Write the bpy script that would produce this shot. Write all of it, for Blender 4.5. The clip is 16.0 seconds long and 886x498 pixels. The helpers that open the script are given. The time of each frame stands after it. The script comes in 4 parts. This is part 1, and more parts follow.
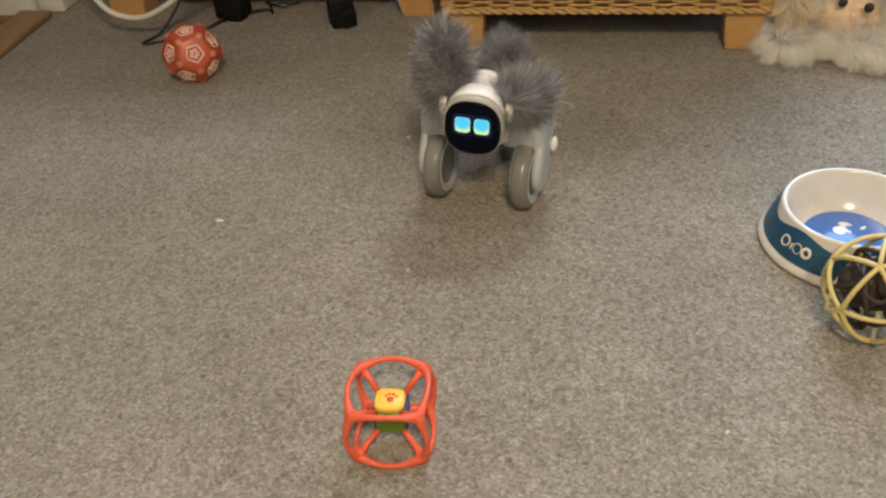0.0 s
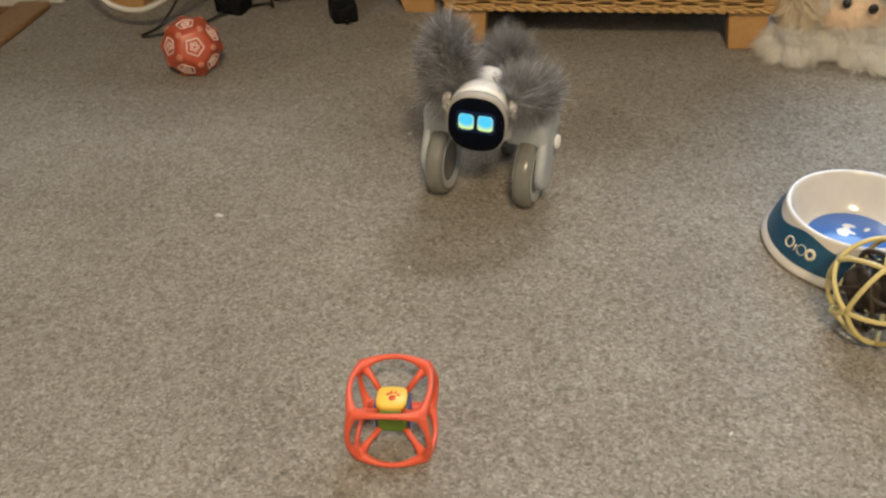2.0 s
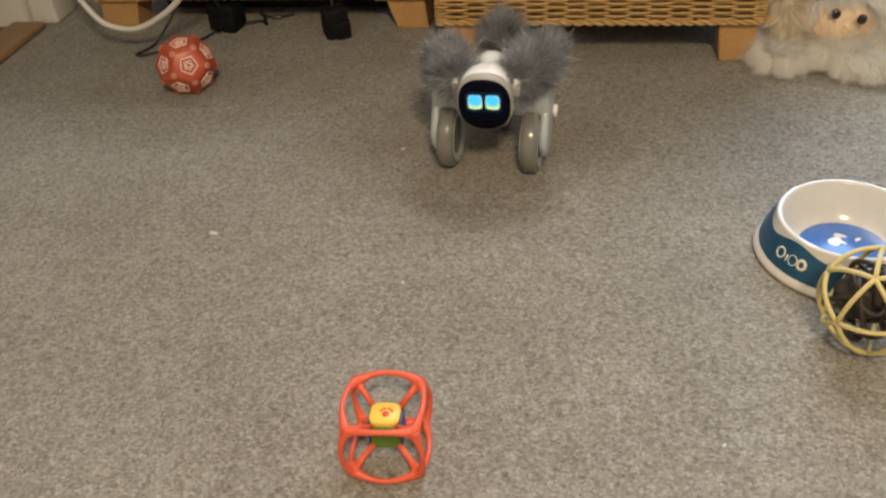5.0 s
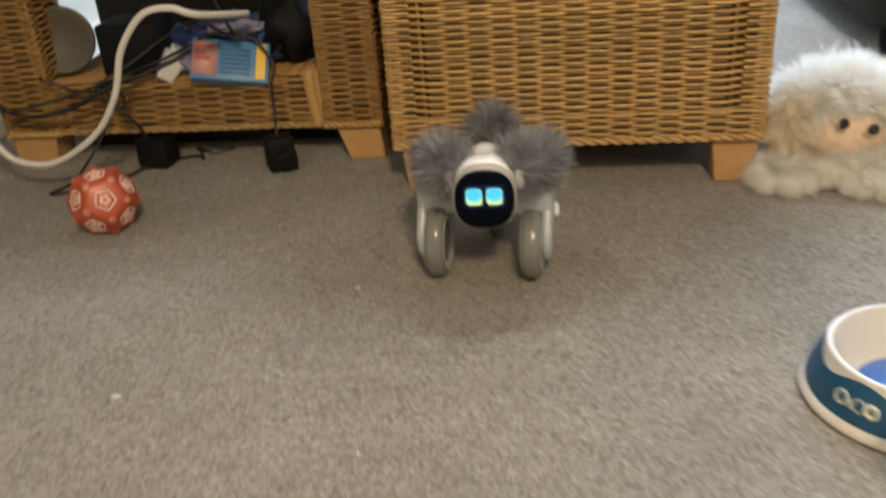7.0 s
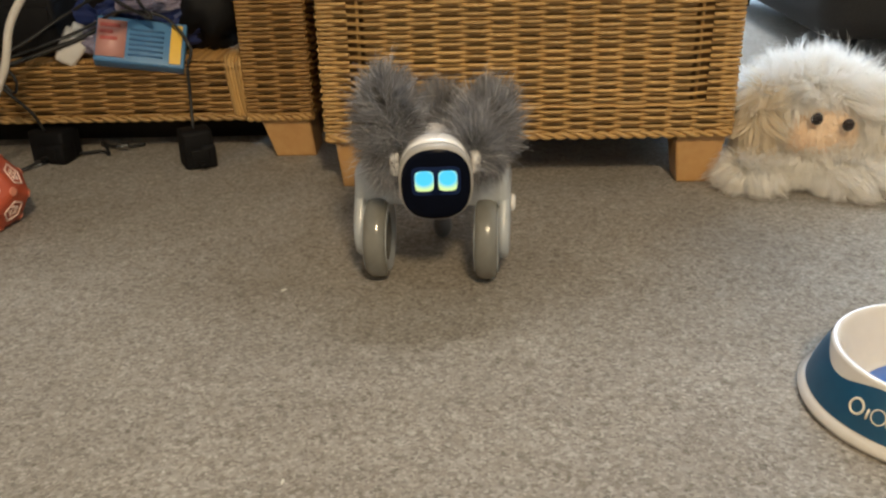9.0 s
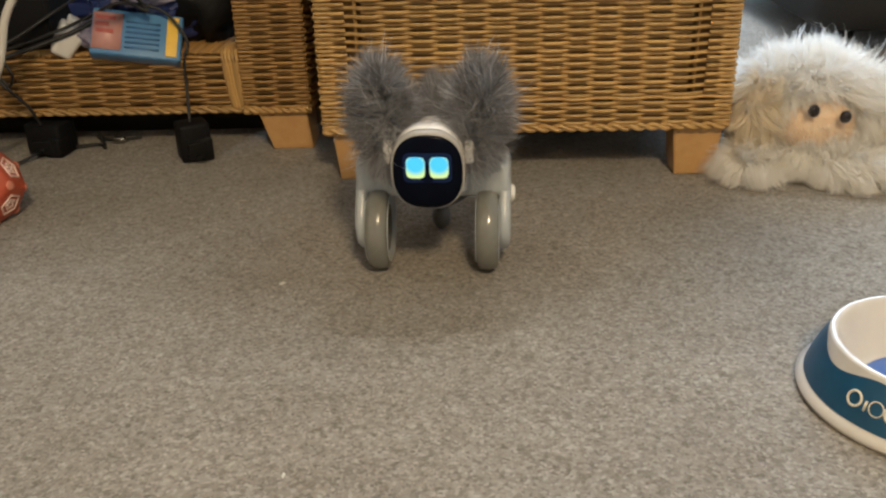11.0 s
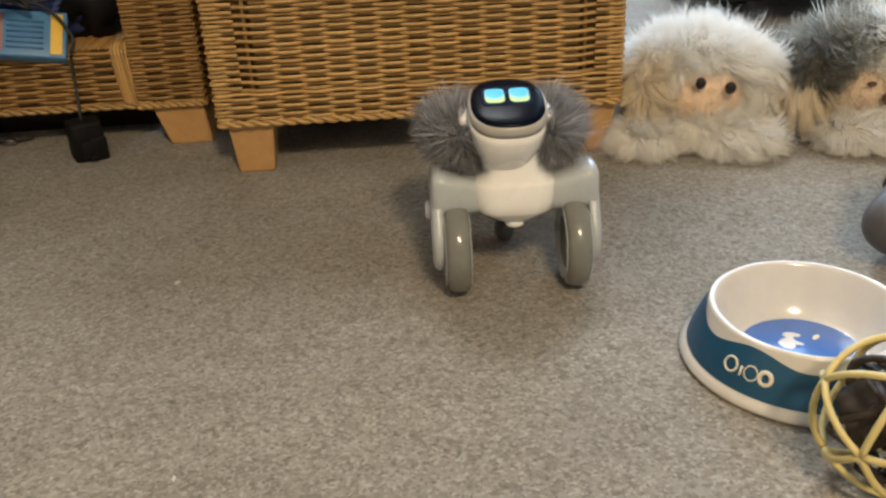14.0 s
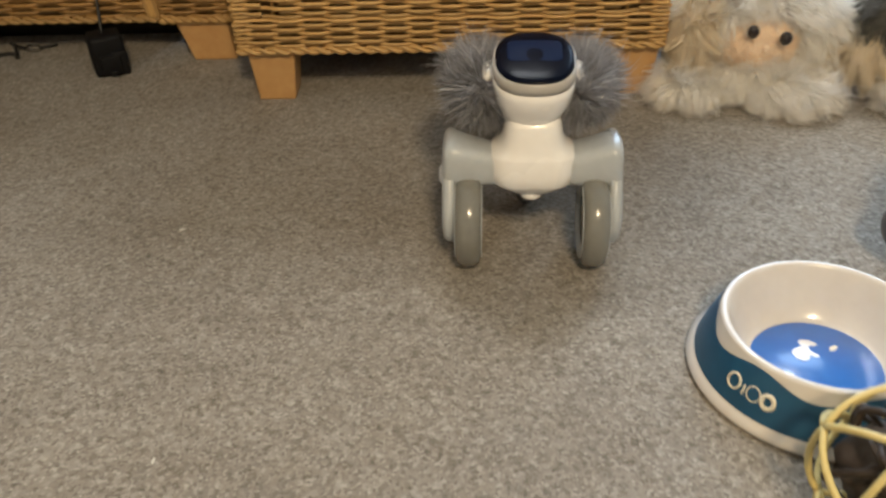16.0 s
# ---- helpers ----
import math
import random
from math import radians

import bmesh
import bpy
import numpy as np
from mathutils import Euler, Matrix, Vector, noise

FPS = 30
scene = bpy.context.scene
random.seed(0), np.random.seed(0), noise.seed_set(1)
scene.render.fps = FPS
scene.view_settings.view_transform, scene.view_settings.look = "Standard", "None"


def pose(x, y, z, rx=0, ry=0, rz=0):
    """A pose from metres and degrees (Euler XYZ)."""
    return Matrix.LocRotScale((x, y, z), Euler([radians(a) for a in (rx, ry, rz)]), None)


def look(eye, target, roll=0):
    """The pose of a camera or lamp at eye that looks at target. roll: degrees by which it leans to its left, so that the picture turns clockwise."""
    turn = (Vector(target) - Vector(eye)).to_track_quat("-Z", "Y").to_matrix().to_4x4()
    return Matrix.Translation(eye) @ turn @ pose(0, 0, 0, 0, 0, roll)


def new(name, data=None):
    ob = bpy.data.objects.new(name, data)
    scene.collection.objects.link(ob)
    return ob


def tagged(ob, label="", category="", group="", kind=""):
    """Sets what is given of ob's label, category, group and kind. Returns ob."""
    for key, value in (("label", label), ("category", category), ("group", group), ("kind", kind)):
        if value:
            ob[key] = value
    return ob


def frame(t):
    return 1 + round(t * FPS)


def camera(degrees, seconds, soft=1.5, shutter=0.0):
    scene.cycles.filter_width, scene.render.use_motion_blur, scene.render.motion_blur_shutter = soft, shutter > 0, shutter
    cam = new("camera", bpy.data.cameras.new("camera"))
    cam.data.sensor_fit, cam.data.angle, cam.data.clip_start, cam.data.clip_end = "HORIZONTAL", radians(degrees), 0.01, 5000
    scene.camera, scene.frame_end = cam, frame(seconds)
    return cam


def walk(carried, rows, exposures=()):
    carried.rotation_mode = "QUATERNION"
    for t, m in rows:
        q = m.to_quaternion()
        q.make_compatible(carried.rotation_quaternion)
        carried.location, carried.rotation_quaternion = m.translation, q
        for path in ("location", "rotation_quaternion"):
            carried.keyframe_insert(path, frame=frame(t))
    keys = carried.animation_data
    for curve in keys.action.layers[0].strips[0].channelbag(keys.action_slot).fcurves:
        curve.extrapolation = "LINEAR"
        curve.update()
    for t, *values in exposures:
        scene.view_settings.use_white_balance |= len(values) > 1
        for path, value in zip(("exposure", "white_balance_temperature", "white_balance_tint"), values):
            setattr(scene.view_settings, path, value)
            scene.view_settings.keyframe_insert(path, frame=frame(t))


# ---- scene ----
cam = camera(53.3, 16.0, soft=2.4, shutter=0.8)
PATH = [
    (0, (0.016, -0.161, 0.591), (-0.306, 1.391, -0.628), -4.8),
    (0.5, (0.013, -0.158, 0.588), (-0.301, 1.394, -0.634), -4.5),
    (1, (0.012, -0.158, 0.59), (-0.301, 1.396, -0.63), -4.4),
    (1.5, (0.008, -0.156, 0.587), (-0.3, 1.397, -0.635), -4.1),
    (2, (0.007, -0.157, 0.587), (-0.302, 1.394, -0.637), -3.9),
    (2.5, (0.007, -0.157, 0.587), (-0.303, 1.394, -0.638), -3.9),
    (3, (0.008, -0.159, 0.586), (-0.304, 1.393, -0.637), -4.0),
    (3.5, (0.009, -0.158, 0.585), (-0.305, 1.394, -0.636), -4.0),
    (6, (0.017, -0.155, 0.596), (-0.29, 1.455, -0.55), -4.7),
    (6.5, (0.009, -0.108, 0.557), (-0.231, 1.571, -0.502), -2.5),
    (6.8, (-0.002, -0.048, 0.496), (-0.083, 1.696, -0.481), 0.7),
    (7, (-0.018, -0.002, 0.471), (-0.247, 1.766, -0.436), -4.3),
    (7.5, (-0.04, 0.088, 0.403), (-0.137, 1.891, -0.457), -2.4),
    (8, (-0.048, 0.094, 0.392), (-0.126, 1.925, -0.408), -0.8),
    (8.5, (-0.044, 0.097, 0.382), (-0.088, 1.907, -0.468), -0.6),
    (9, (-0.047, 0.091, 0.383), (-0.106, 1.904, -0.46), -1.5),
    (11.5, (-0.05, 0.091, 0.385), (-0.091, 1.894, -0.478), -1.4),
    (12, (-0.049, 0.091, 0.384), (-0.069, 1.895, -0.478), -1.2),
    (12.5, (-0.04, 0.093, 0.384), (-0.022, 1.89, -0.494), -1.4),
    (13, (-0.028, 0.093, 0.387), (0.016, 1.888, -0.495), -2.0),
    (13.5, (-0.021, 0.092, 0.389), (0.043, 1.883, -0.498), -2.4),
    (14, (-0.013, 0.09, 0.391), (0.083, 1.87, -0.515), -2.6),
    (14.5, (-0.006, 0.088, 0.392), (0.099, 1.866, -0.518), -2.8),
    (15, (-0.003, 0.087, 0.396), (0.097, 1.856, -0.533), -2.2),
    (15.5, (0.015, 0.108, 0.418), (0.053, 1.815, -0.623), -2.0),
    (16, (0.032, 0.159, 0.445), (-0.008, 1.795, -0.706), -1.5),
]
walk(cam, [(t, look(eye, target, roll)) for t, eye, target, roll in PATH], exposures=((0.0, -0.05), (3.7, -0.05), (6.0, 0.05), (7.0, 0.11), (9.2, 0.11), (11.3, 0.04), (16.0, 0.02)))

# ---- world and lamps ----
world = bpy.data.worlds.new("world")
scene.world = world
world.use_nodes = True
wn = world.node_tree.nodes
sky = wn.new("ShaderNodeTexSky")
sky.sky_type = "NISHITA"
sky.sun_disc = False
sky.sun_elevation, sky.sun_rotation = radians(35), radians(20)
wn["Background"].inputs["Strength"].default_value = 0.08
world.node_tree.links.new(sky.outputs[0], wn["Background"].inputs["Color"])


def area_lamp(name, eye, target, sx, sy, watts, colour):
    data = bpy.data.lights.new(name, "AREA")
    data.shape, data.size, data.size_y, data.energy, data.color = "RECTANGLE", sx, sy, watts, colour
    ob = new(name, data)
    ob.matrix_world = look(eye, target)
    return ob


# unseen sources: assumed garden door daylight, overhead panel and warm pendant behind the camera
area_lamp("window_daylight", (0.75, 2.55, 1.06), (0.60, 0.6, 0.5), 1.2, 1.9, 58.0, (0.47, 0.71, 1.0))
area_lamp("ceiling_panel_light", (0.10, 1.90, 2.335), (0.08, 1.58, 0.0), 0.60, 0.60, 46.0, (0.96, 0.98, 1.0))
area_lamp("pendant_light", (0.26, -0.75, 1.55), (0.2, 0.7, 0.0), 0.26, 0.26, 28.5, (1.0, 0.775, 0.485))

# ---- materials ----


def nodes_of(name):
    m = bpy.data.materials.new(name)
    m.use_nodes = True
    nt = m.node_tree
    return m, nt, nt.nodes["Principled BSDF"]


def ramp(nt, src, stops):
    r = nt.nodes.new("ShaderNodeValToRGB")
    e = r.color_ramp.elements
    while len(e) < len(stops):
        e.new(0.5)
    for el, (p, c) in zip(e, stops):
        el.position, el.color = p, (*c, 1)
    nt.links.new(src, r.inputs[0])
    return r.outputs[0]


def texture(nt, kind, scale, detail=3.0, coords="Object"):
    tc = nt.nodes.new("ShaderNodeTexCoord")
    t = nt.nodes.new("ShaderNodeTexVoronoi" if kind == "voronoi" else "ShaderNodeTexNoise")
    t.inputs["Scale"].default_value = scale
    if kind == "noise":
        t.inputs["Detail"].default_value = detail
    nt.links.new(tc.outputs[coords], t.inputs["Vector"])
    return t


def mixed(nt, a, b, fac, mode="MIX"):
    m = nt.nodes.new("ShaderNodeMix")
    m.data_type, m.blend_type = "RGBA", mode
    for sock, v in ((m.inputs[0], fac), (m.inputs[6], a), (m.inputs[7], b)):
        if hasattr(v, "is_linked"):
            nt.links.new(v, sock)
        elif isinstance(v, (int, float)):
            sock.default_value = v
        else:
            sock.default_value = (*v, 1)
    return m.outputs[2]


def bumped(nt, bsdf, src, strength, distance):
    b = nt.nodes.new("ShaderNodeBump")
    b.inputs["Strength"].default_value, b.inputs["Distance"].default_value = strength, distance
    nt.links.new(src, b.inputs["Height"])
    nt.links.new(b.outputs[0], bsdf.inputs["Normal"])


def surface(name, c1, c2, fine=200.0, coarse=8.0, rough=0.5, bump=0.1, distance=0.001, metal=0.0, coat=0.0, vary=0.0):
    """A procedural surface: fine grain and coarse stains between two colours."""
    m, nt, b = nodes_of(name)
    f, c = texture(nt, "noise", fine), texture(nt, "noise", coarse, 4)
    col = mixed(nt, ramp(nt, f.outputs[0], [(0.3, c1), (0.7, c2)]), mixed(nt, c1, c2, c.outputs[0]), 0.5)
    if vary:
        info = nt.nodes.new("ShaderNodeObjectInfo")
        k = ramp(nt, info.outputs["Random"], [(0.0, (1 - vary,) * 3), (1.0, (1.0, 1.0, 1.0))])
        col = mixed(nt, col, k, 1.0, "MULTIPLY")
    nt.links.new(col, b.inputs["Base Color"])
    r = nt.nodes.new("ShaderNodeMapRange")
    r.inputs[3].default_value, r.inputs[4].default_value = max(rough - 0.06, 0.02), rough + 0.08
    nt.links.new(c.outputs[0], r.inputs[0])
    nt.links.new(r.outputs[0], b.inputs["Roughness"])
    b.inputs["Metallic"].default_value = metal
    b.inputs["Coat Weight"].default_value = coat
    if bump:
        bumped(nt, b, f.outputs[0], bump, distance)
    return m


def carpet_material():
    m, nt, b = nodes_of("carpet_pile")
    v, f, g, c = texture(nt, "voronoi", 400), texture(nt, "noise", 480, 4), texture(nt, "noise", 125, 3), texture(nt, "noise", 6.5, 5)
    cell = nt.nodes.new("ShaderNodeSeparateColor")
    nt.links.new(v.outputs["Color"], cell.inputs[0])
    fleck = ramp(nt, cell.outputs[0], [(0.0, (0.185, 0.166, 0.140)), (0.30, (0.268, 0.244, 0.210)), (0.75, (0.320, 0.293, 0.255)), (1.0, (0.42, 0.39, 0.345))])
    clump = ramp(nt, g.outputs[0], [(0.34, (0.83, 0.82, 0.81)), (0.66, (1.0, 1.0, 1.0))])
    wide = ramp(nt, c.outputs[0], [(0.32, (0.82, 0.805, 0.785)), (0.68, (1.0, 1.0, 1.0))])
    # scattered dark tufts, and soft patches where the pile was brushed another way
    v2 = texture(nt, "voronoi", 210)
    cell2 = nt.nodes.new("ShaderNodeSeparateColor")
    nt.links.new(v2.outputs["Color"], cell2.inputs[0])
    tuft = ramp(nt, cell2.outputs[1], [(0.0, (0.72, 0.70, 0.67)), (0.10, (0.88, 0.87, 0.855)), (0.2, (1.0, 1.0, 1.0)), (0.9, (1.0, 1.0, 1.0)), (1.0, (1.08, 1.08, 1.07))])
    brushed = ramp(nt, texture(nt, "noise", 34, 3).outputs[0], [(0.34, (0.93, 0.92, 0.90)), (0.64, (1.02, 1.02, 1.02))])
    col = mixed(nt, mixed(nt, fleck, clump, 1.0, "MULTIPLY"), wide, 1.0, "MULTIPLY")
    col = mixed(nt, mixed(nt, col, tuft, 1.0, "MULTIPLY"), brushed, 1.0, "MULTIPLY")
    gain = nt.nodes.new("ShaderNodeVectorMath")
    gain.operation = "SCALE"
    gain.inputs["Scale"].default_value = 1.05
    nt.links.new(col, gain.inputs[0])
    nt.links.new(gain.outputs[0], b.inputs["Base Color"])
    b.inputs["Roughness"].default_value = 0.95
    b.inputs["Sheen Weight"].default_value = 0.15
    add = nt.nodes.new("ShaderNodeMath")
    nt.links.new(f.outputs[0], add.inputs[0])
    nt.links.new(g.outputs[0], add.inputs[1])
    bumped(nt, b, add.outputs[0], 0.45, 0.003)
    return m


def fur_material(name, root, tip, rough=0.75, through_light=0.35):
    m, nt, b = nodes_of(name)
    geo = nt.nodes.new("ShaderNodeNewGeometry")
    c = texture(nt, "noise", 40, 2)
    col = ramp(nt, geo.outputs["Random Per Island"], [(0.0, root), (1.0, tip)])
    col = mixed(nt, col, ramp(nt, c.outputs[0], [(0.35, root), (0.65, tip)]), 0.4)
    nt.links.new(col, b.inputs["Base Color"])
    b.inputs["Roughness"].default_value = rough
    b.inputs["Sheen Weight"].default_value = 0.3
    # light passes through the thin hairs
    tr, mx = nt.nodes.new("ShaderNodeBsdfTranslucent"), nt.nodes.new("ShaderNodeMixShader")
    nt.links.new(col, tr.inputs[0])
    mx.inputs[0].default_value = through_light
    nt.links.new(b.outputs[0], mx.inputs[1])
    nt.links.new(tr.outputs[0], mx.inputs[2])
    nt.links.new(mx.outputs[0], nt.nodes["Material Output"].inputs["Surface"])
    return m


def glow_material(name, centre, edge, strength, half, rise=0.0):
    """A lit display element: one colour in the middle, another towards its rim."""
    m, nt, b = nodes_of(name)
    tc = nt.nodes.new("ShaderNodeTexCoord")
    g = nt.nodes.new("ShaderNodeTexGradient")
    g.gradient_type = "SPHERICAL"
    mp = nt.nodes.new("ShaderNodeMapping")
    mp.inputs["Scale"].default_value = (1 / half, 1 / half, 1 / half)
    mp.inputs["Location"].default_value = (0.0, 0.0, -rise)
    nt.links.new(tc.outputs["Object"], mp.inputs[0])
    nt.links.new(mp.outputs[0], g.inputs[0])
    col = ramp(nt, g.outputs[0], [(0.05, edge), (0.45, centre)])
    nt.links.new(col, b.inputs["Emission Color"])
    b.inputs["Emission Strength"].default_value = strength
    b.inputs["Base Color"].default_value = (0.02, 0.02, 0.02, 1)
    return m


def flame_material():
    m, nt, b = nodes_of("flame_display")
    n = texture(nt, "noise", 150, 1)
    col = ramp(nt, n.outputs[0], [(0.30, (1.0, 0.75, 0.15)), (0.42, (1.0, 0.10, 0.03)), (0.55, (1.0, 0.16, 0.05)), (0.64, (1.0, 0.55, 0.06)), (0.72, (0.25, 0.9, 0.15))])
    nt.links.new(col, b.inputs["Emission Color"])
    b.inputs["Emission Strength"].default_value = 0.95
    b.inputs["Base Color"].default_value = (0.02, 0.02, 0.02, 1)
    return m


CARPET = carpet_material()
WALL = surface("wall_paint", (0.66, 0.62, 0.54), (0.72, 0.68, 0.60), 300, 3, 0.85, 0.15)
CEIL = surface("ceiling_paint", (0.76, 0.75, 0.72), (0.8, 0.79, 0.76), 300, 3, 0.9, 0.1)
GLOSS = surface("white_gloss_paint", (0.74, 0.72, 0.66), (0.8, 0.78, 0.72), 90, 6, 0.35, 0.08)
BOARD = surface("brown_floorboard", (0.16, 0.08, 0.035), (0.26, 0.14, 0.065), 60, 5, 0.4, 0.1)
OAK = surface("threshold_wood", (0.24, 0.13, 0.06), (0.36, 0.21, 0.10), 120, 6, 0.45, 0.1)
CANE = surface("rattan_cane", (0.53, 0.305, 0.102), (0.68, 0.435, 0.17), 160, 9, 0.42, 0.2, 0.0006, vary=0.35)
# darker copy of rattan_cane: the shade over the stand put into its colour
CANE_SHADED = surface("shaded_rattan_cane", (0.36, 0.19, 0.058), (0.49, 0.285, 0.095), 160, 9, 0.5, 0.2, 0.0006, vary=0.35)
DULL = surface("dull_grey_plastic", (0.07, 0.058, 0.045), (0.11, 0.092, 0.072), 120, 10, 0.5, 0.05)
# darker copy of the cane colour: shade in the weave's gaps, as backing
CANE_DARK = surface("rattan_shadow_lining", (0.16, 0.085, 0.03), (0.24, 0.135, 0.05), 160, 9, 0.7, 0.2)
LEGWOOD = surface("varnished_leg_wood", (0.50, 0.27, 0.10), (0.60, 0.36, 0.15), 90, 12, 0.38, 0.06, coat=0.2)
BLACK = surface("black_plastic", (0.004, 0.004, 0.005), (0.008, 0.008, 0.009), 300, 20, 0.65, 0.15)
BLACK.node_tree.nodes["Principled BSDF"].inputs["Specular IOR Level"].default_value = 0.2
CABLE_B = surface("black_cable", (0.012, 0.012, 0.013), (0.02, 0.02, 0.02), 200, 20, 0.5, 0.05)
CABLE_W = surface("white_cable", (0.66, 0.62, 0.55), (0.74, 0.71, 0.64), 200, 20, 0.45, 0.05)
WHITEPL = surface("white_plastic", (0.84, 0.82, 0.79), (0.88, 0.865, 0.84), 120, 10, 0.25, 0.0, coat=0.4)
WHITEBOWL = surface("white_glazed_bowl", (0.64, 0.60, 0.55), (0.70, 0.66, 0.61), 90, 12, 0.22, 0.0, coat=0.5)
NAVY = surface("navy_band", (0.006, 0.06, 0.13), (0.010, 0.085, 0.17), 90, 12, 0.4, 0.03)
BLUE = surface("bowl_blue", (0.015, 0.11, 0.42), (0.025, 0.15, 0.50), 90, 12, 0.3, 0.0, coat=0.3)
CREAM = surface("cream_print", (0.72, 0.66, 0.52), (0.78, 0.73, 0.6), 90, 12, 0.5, 0.0)
TYRE = surface("grey_wheel_plastic", (0.17, 0.168, 0.148), (0.21, 0.208, 0.185), 140, 14, 0.22, 0.0, coat=0.4)
LIMB = surface("pale_grey_plastic", (0.40, 0.43, 0.45), (0.46, 0.49, 0.51), 140, 14, 0.28, 0.0, coat=0.3)
RIM = surface("face_rim_grey", (0.38, 0.36, 0.33), (0.44, 0.42, 0.39), 140, 14, 0.35, 0.0)
BODYG = surface("dark_grey_plastic", (0.09, 0.09, 0.09), (0.13, 0.13, 0.13), 140, 14, 0.4, 0.0)
SCREEN = surface("black_screen_glass", (0.003, 0.004, 0.009), (0.004, 0.006, 0.014), 50, 8, 0.22, 0.0)
SCREEN.node_tree.nodes["Principled BSDF"].inputs["Specular IOR Level"].default_value = 0.04
ORANGE = surface("orange_rubber", (0.70, 0.085, 0.040), (0.80, 0.145, 0.07), 120, 14, 0.42, 0.05)
YELLOW = surface("yellow_plastic", (0.85, 0.52, 0.06), (0.92, 0.60, 0.10), 120, 14, 0.4, 0.0)
GREEN = surface("green_plastic", (0.10, 0.20, 0.02), (0.15, 0.27, 0.035), 120, 14, 0.4, 0.0)
BLUEPL = surface("blue_plastic", (0.03, 0.06, 0.25), (0.05, 0.09, 0.32), 120, 14, 0.4, 0.0)
CORAL = surface("coral_plastic", (0.44, 0.072, 0.032), (0.52, 0.10, 0.048), 120, 14, 0.35, 0.03)
PINK = surface("pale_pink_print", (0.82, 0.58, 0.50), (0.88, 0.66, 0.58), 120, 14, 0.5, 0.0)
STRAW = surface("straw_yellow_wire", (0.58, 0.46, 0.17), (0.68, 0.56, 0.25), 120, 14, 0.4, 0.05)
UMBER = surface("dark_brown_ribbon", (0.022, 0.014, 0.009), (0.05, 0.034, 0.022), 120, 14, 0.6, 0.1)
STEEL = surface("bell_steel", (0.55, 0.55, 0.55), (0.66, 0.66, 0.66), 120, 14, 0.25, 0.0, metal=1.0)
TAUPE = surface("dark_taupe_shell", (0.075, 0.068, 0.068), (0.10, 0.09, 0.09), 120, 14, 0.42, 0.0, coat=0.08)
SOFA = surface("black_upholstery", (0.010, 0.010, 0.011), (0.022, 0.021, 0.021), 260, 8, 0.8, 0.3)
PACKET = surface("packet_blue", (0.07, 0.20, 0.42), (0.10, 0.27, 0.50), 40, 12, 0.35, 0.1)
PACKET2 = surface("packet_dark_blue", (0.012, 0.022, 0.10), (0.025, 0.042, 0.15), 40, 12, 0.3, 0.1)
PACKET3 = surface("packet_mid_blue", (0.045, 0.13, 0.30), (0.07, 0.18, 0.36), 40, 12, 0.35, 0.1)
SALMON = surface("salmon_print", (0.55, 0.26, 0.24), (0.62, 0.34, 0.30), 60, 12, 0.4, 0.0)
REDINK = surface("red_print", (0.52, 0.12, 0.11), (0.60, 0.16, 0.14), 60, 12, 0.4, 0.0)
SKIN = surface("peach_plush", (0.86, 0.66, 0.47), (0.91, 0.75, 0.58), 400, 20, 0.9, 0.3)
FILM = surface("violet_plastic_film", (0.16, 0.15, 0.24), (0.34, 0.31, 0.40), 60, 22, 0.22, 0.15)
BEAD = surface("dark_bead", (0.012, 0.007, 0.005), (0.025, 0.014, 0.01), 90, 14, 0.12, 0.0, coat=0.5)
NOSE = surface("brown_nose", (0.09, 0.045, 0.025), (0.13, 0.07, 0.04), 200, 14, 0.5, 0.1)
FUR_GREY = fur_material("grey_fur", (0.095, 0.092, 0.092), (0.45, 0.45, 0.48))
FUR_SMOKE = fur_material("smoke_grey_fur", (0.20, 0.205, 0.18), (0.50, 0.49, 0.44))
FUR_TIP = fur_material("pale_grey_guard_hair", (0.45, 0.45, 0.47), (0.72, 0.72, 0.74))
FUR_WHITE = fur_material("white_fur", (0.96, 0.93, 0.87), (0.99, 0.98, 0.96), 0.75, 0.5)
FUR_BEIGE = fur_material("beige_fur", (0.76, 0.64, 0.46), (0.92, 0.84, 0.69))
FUR_PEACH = fur_material("peach_fuzz", (0.90, 0.74, 0.56), (0.95, 0.84, 0.70))
FUR_TAN = fur_material("tan_fuzz", (0.70, 0.58, 0.44), (0.82, 0.72, 0.58))
FUR_OLIVE = fur_material("grey_brown_fur", (0.07, 0.068, 0.055), (0.22, 0.21, 0.18))
EYEGLOW = glow_material("eye_glow", (0.06, 0.62, 0.95), (0.70, 0.92, 0.36), 1.05, 0.0112, 0.28)
PANEL = glow_material("lit_panel", (0.005, 0.010, 0.028), (0.005, 0.010, 0.028), 1.0, 0.02)
PANEL.node_tree.nodes["Principled BSDF"].inputs["Specular IOR Level"].default_value = 0.03
PANEL.node_tree.nodes["Principled BSDF"].inputs["Base Color"].default_value = (0.004, 0.006, 0.014, 1)
FLAME = flame_material()
FLUFF = surface("carpet_fluff", (0.6, 0.58, 0.52), (0.7, 0.68, 0.62), 300, 20, 0.9, 0.2)

# ---- mesh helpers ----


def mesh_object(name, bm, material, smooth=True):
    me = bpy.data.meshes.new(name)
    bm.normal_update()
    bm.to_mesh(me)
    bm.free()
    for p in me.polygons:
        p.use_smooth = smooth
    me.materials.append(material)
    return new(name, me)


def part(name, bm, material, parent, label="", smooth=True):
    """One mesh object under a thing or under a part."""
    ob = mesh_object(name, bm, material, smooth)
    ob.parent = parent
    if label:
        ob["label"] = label
    return ob


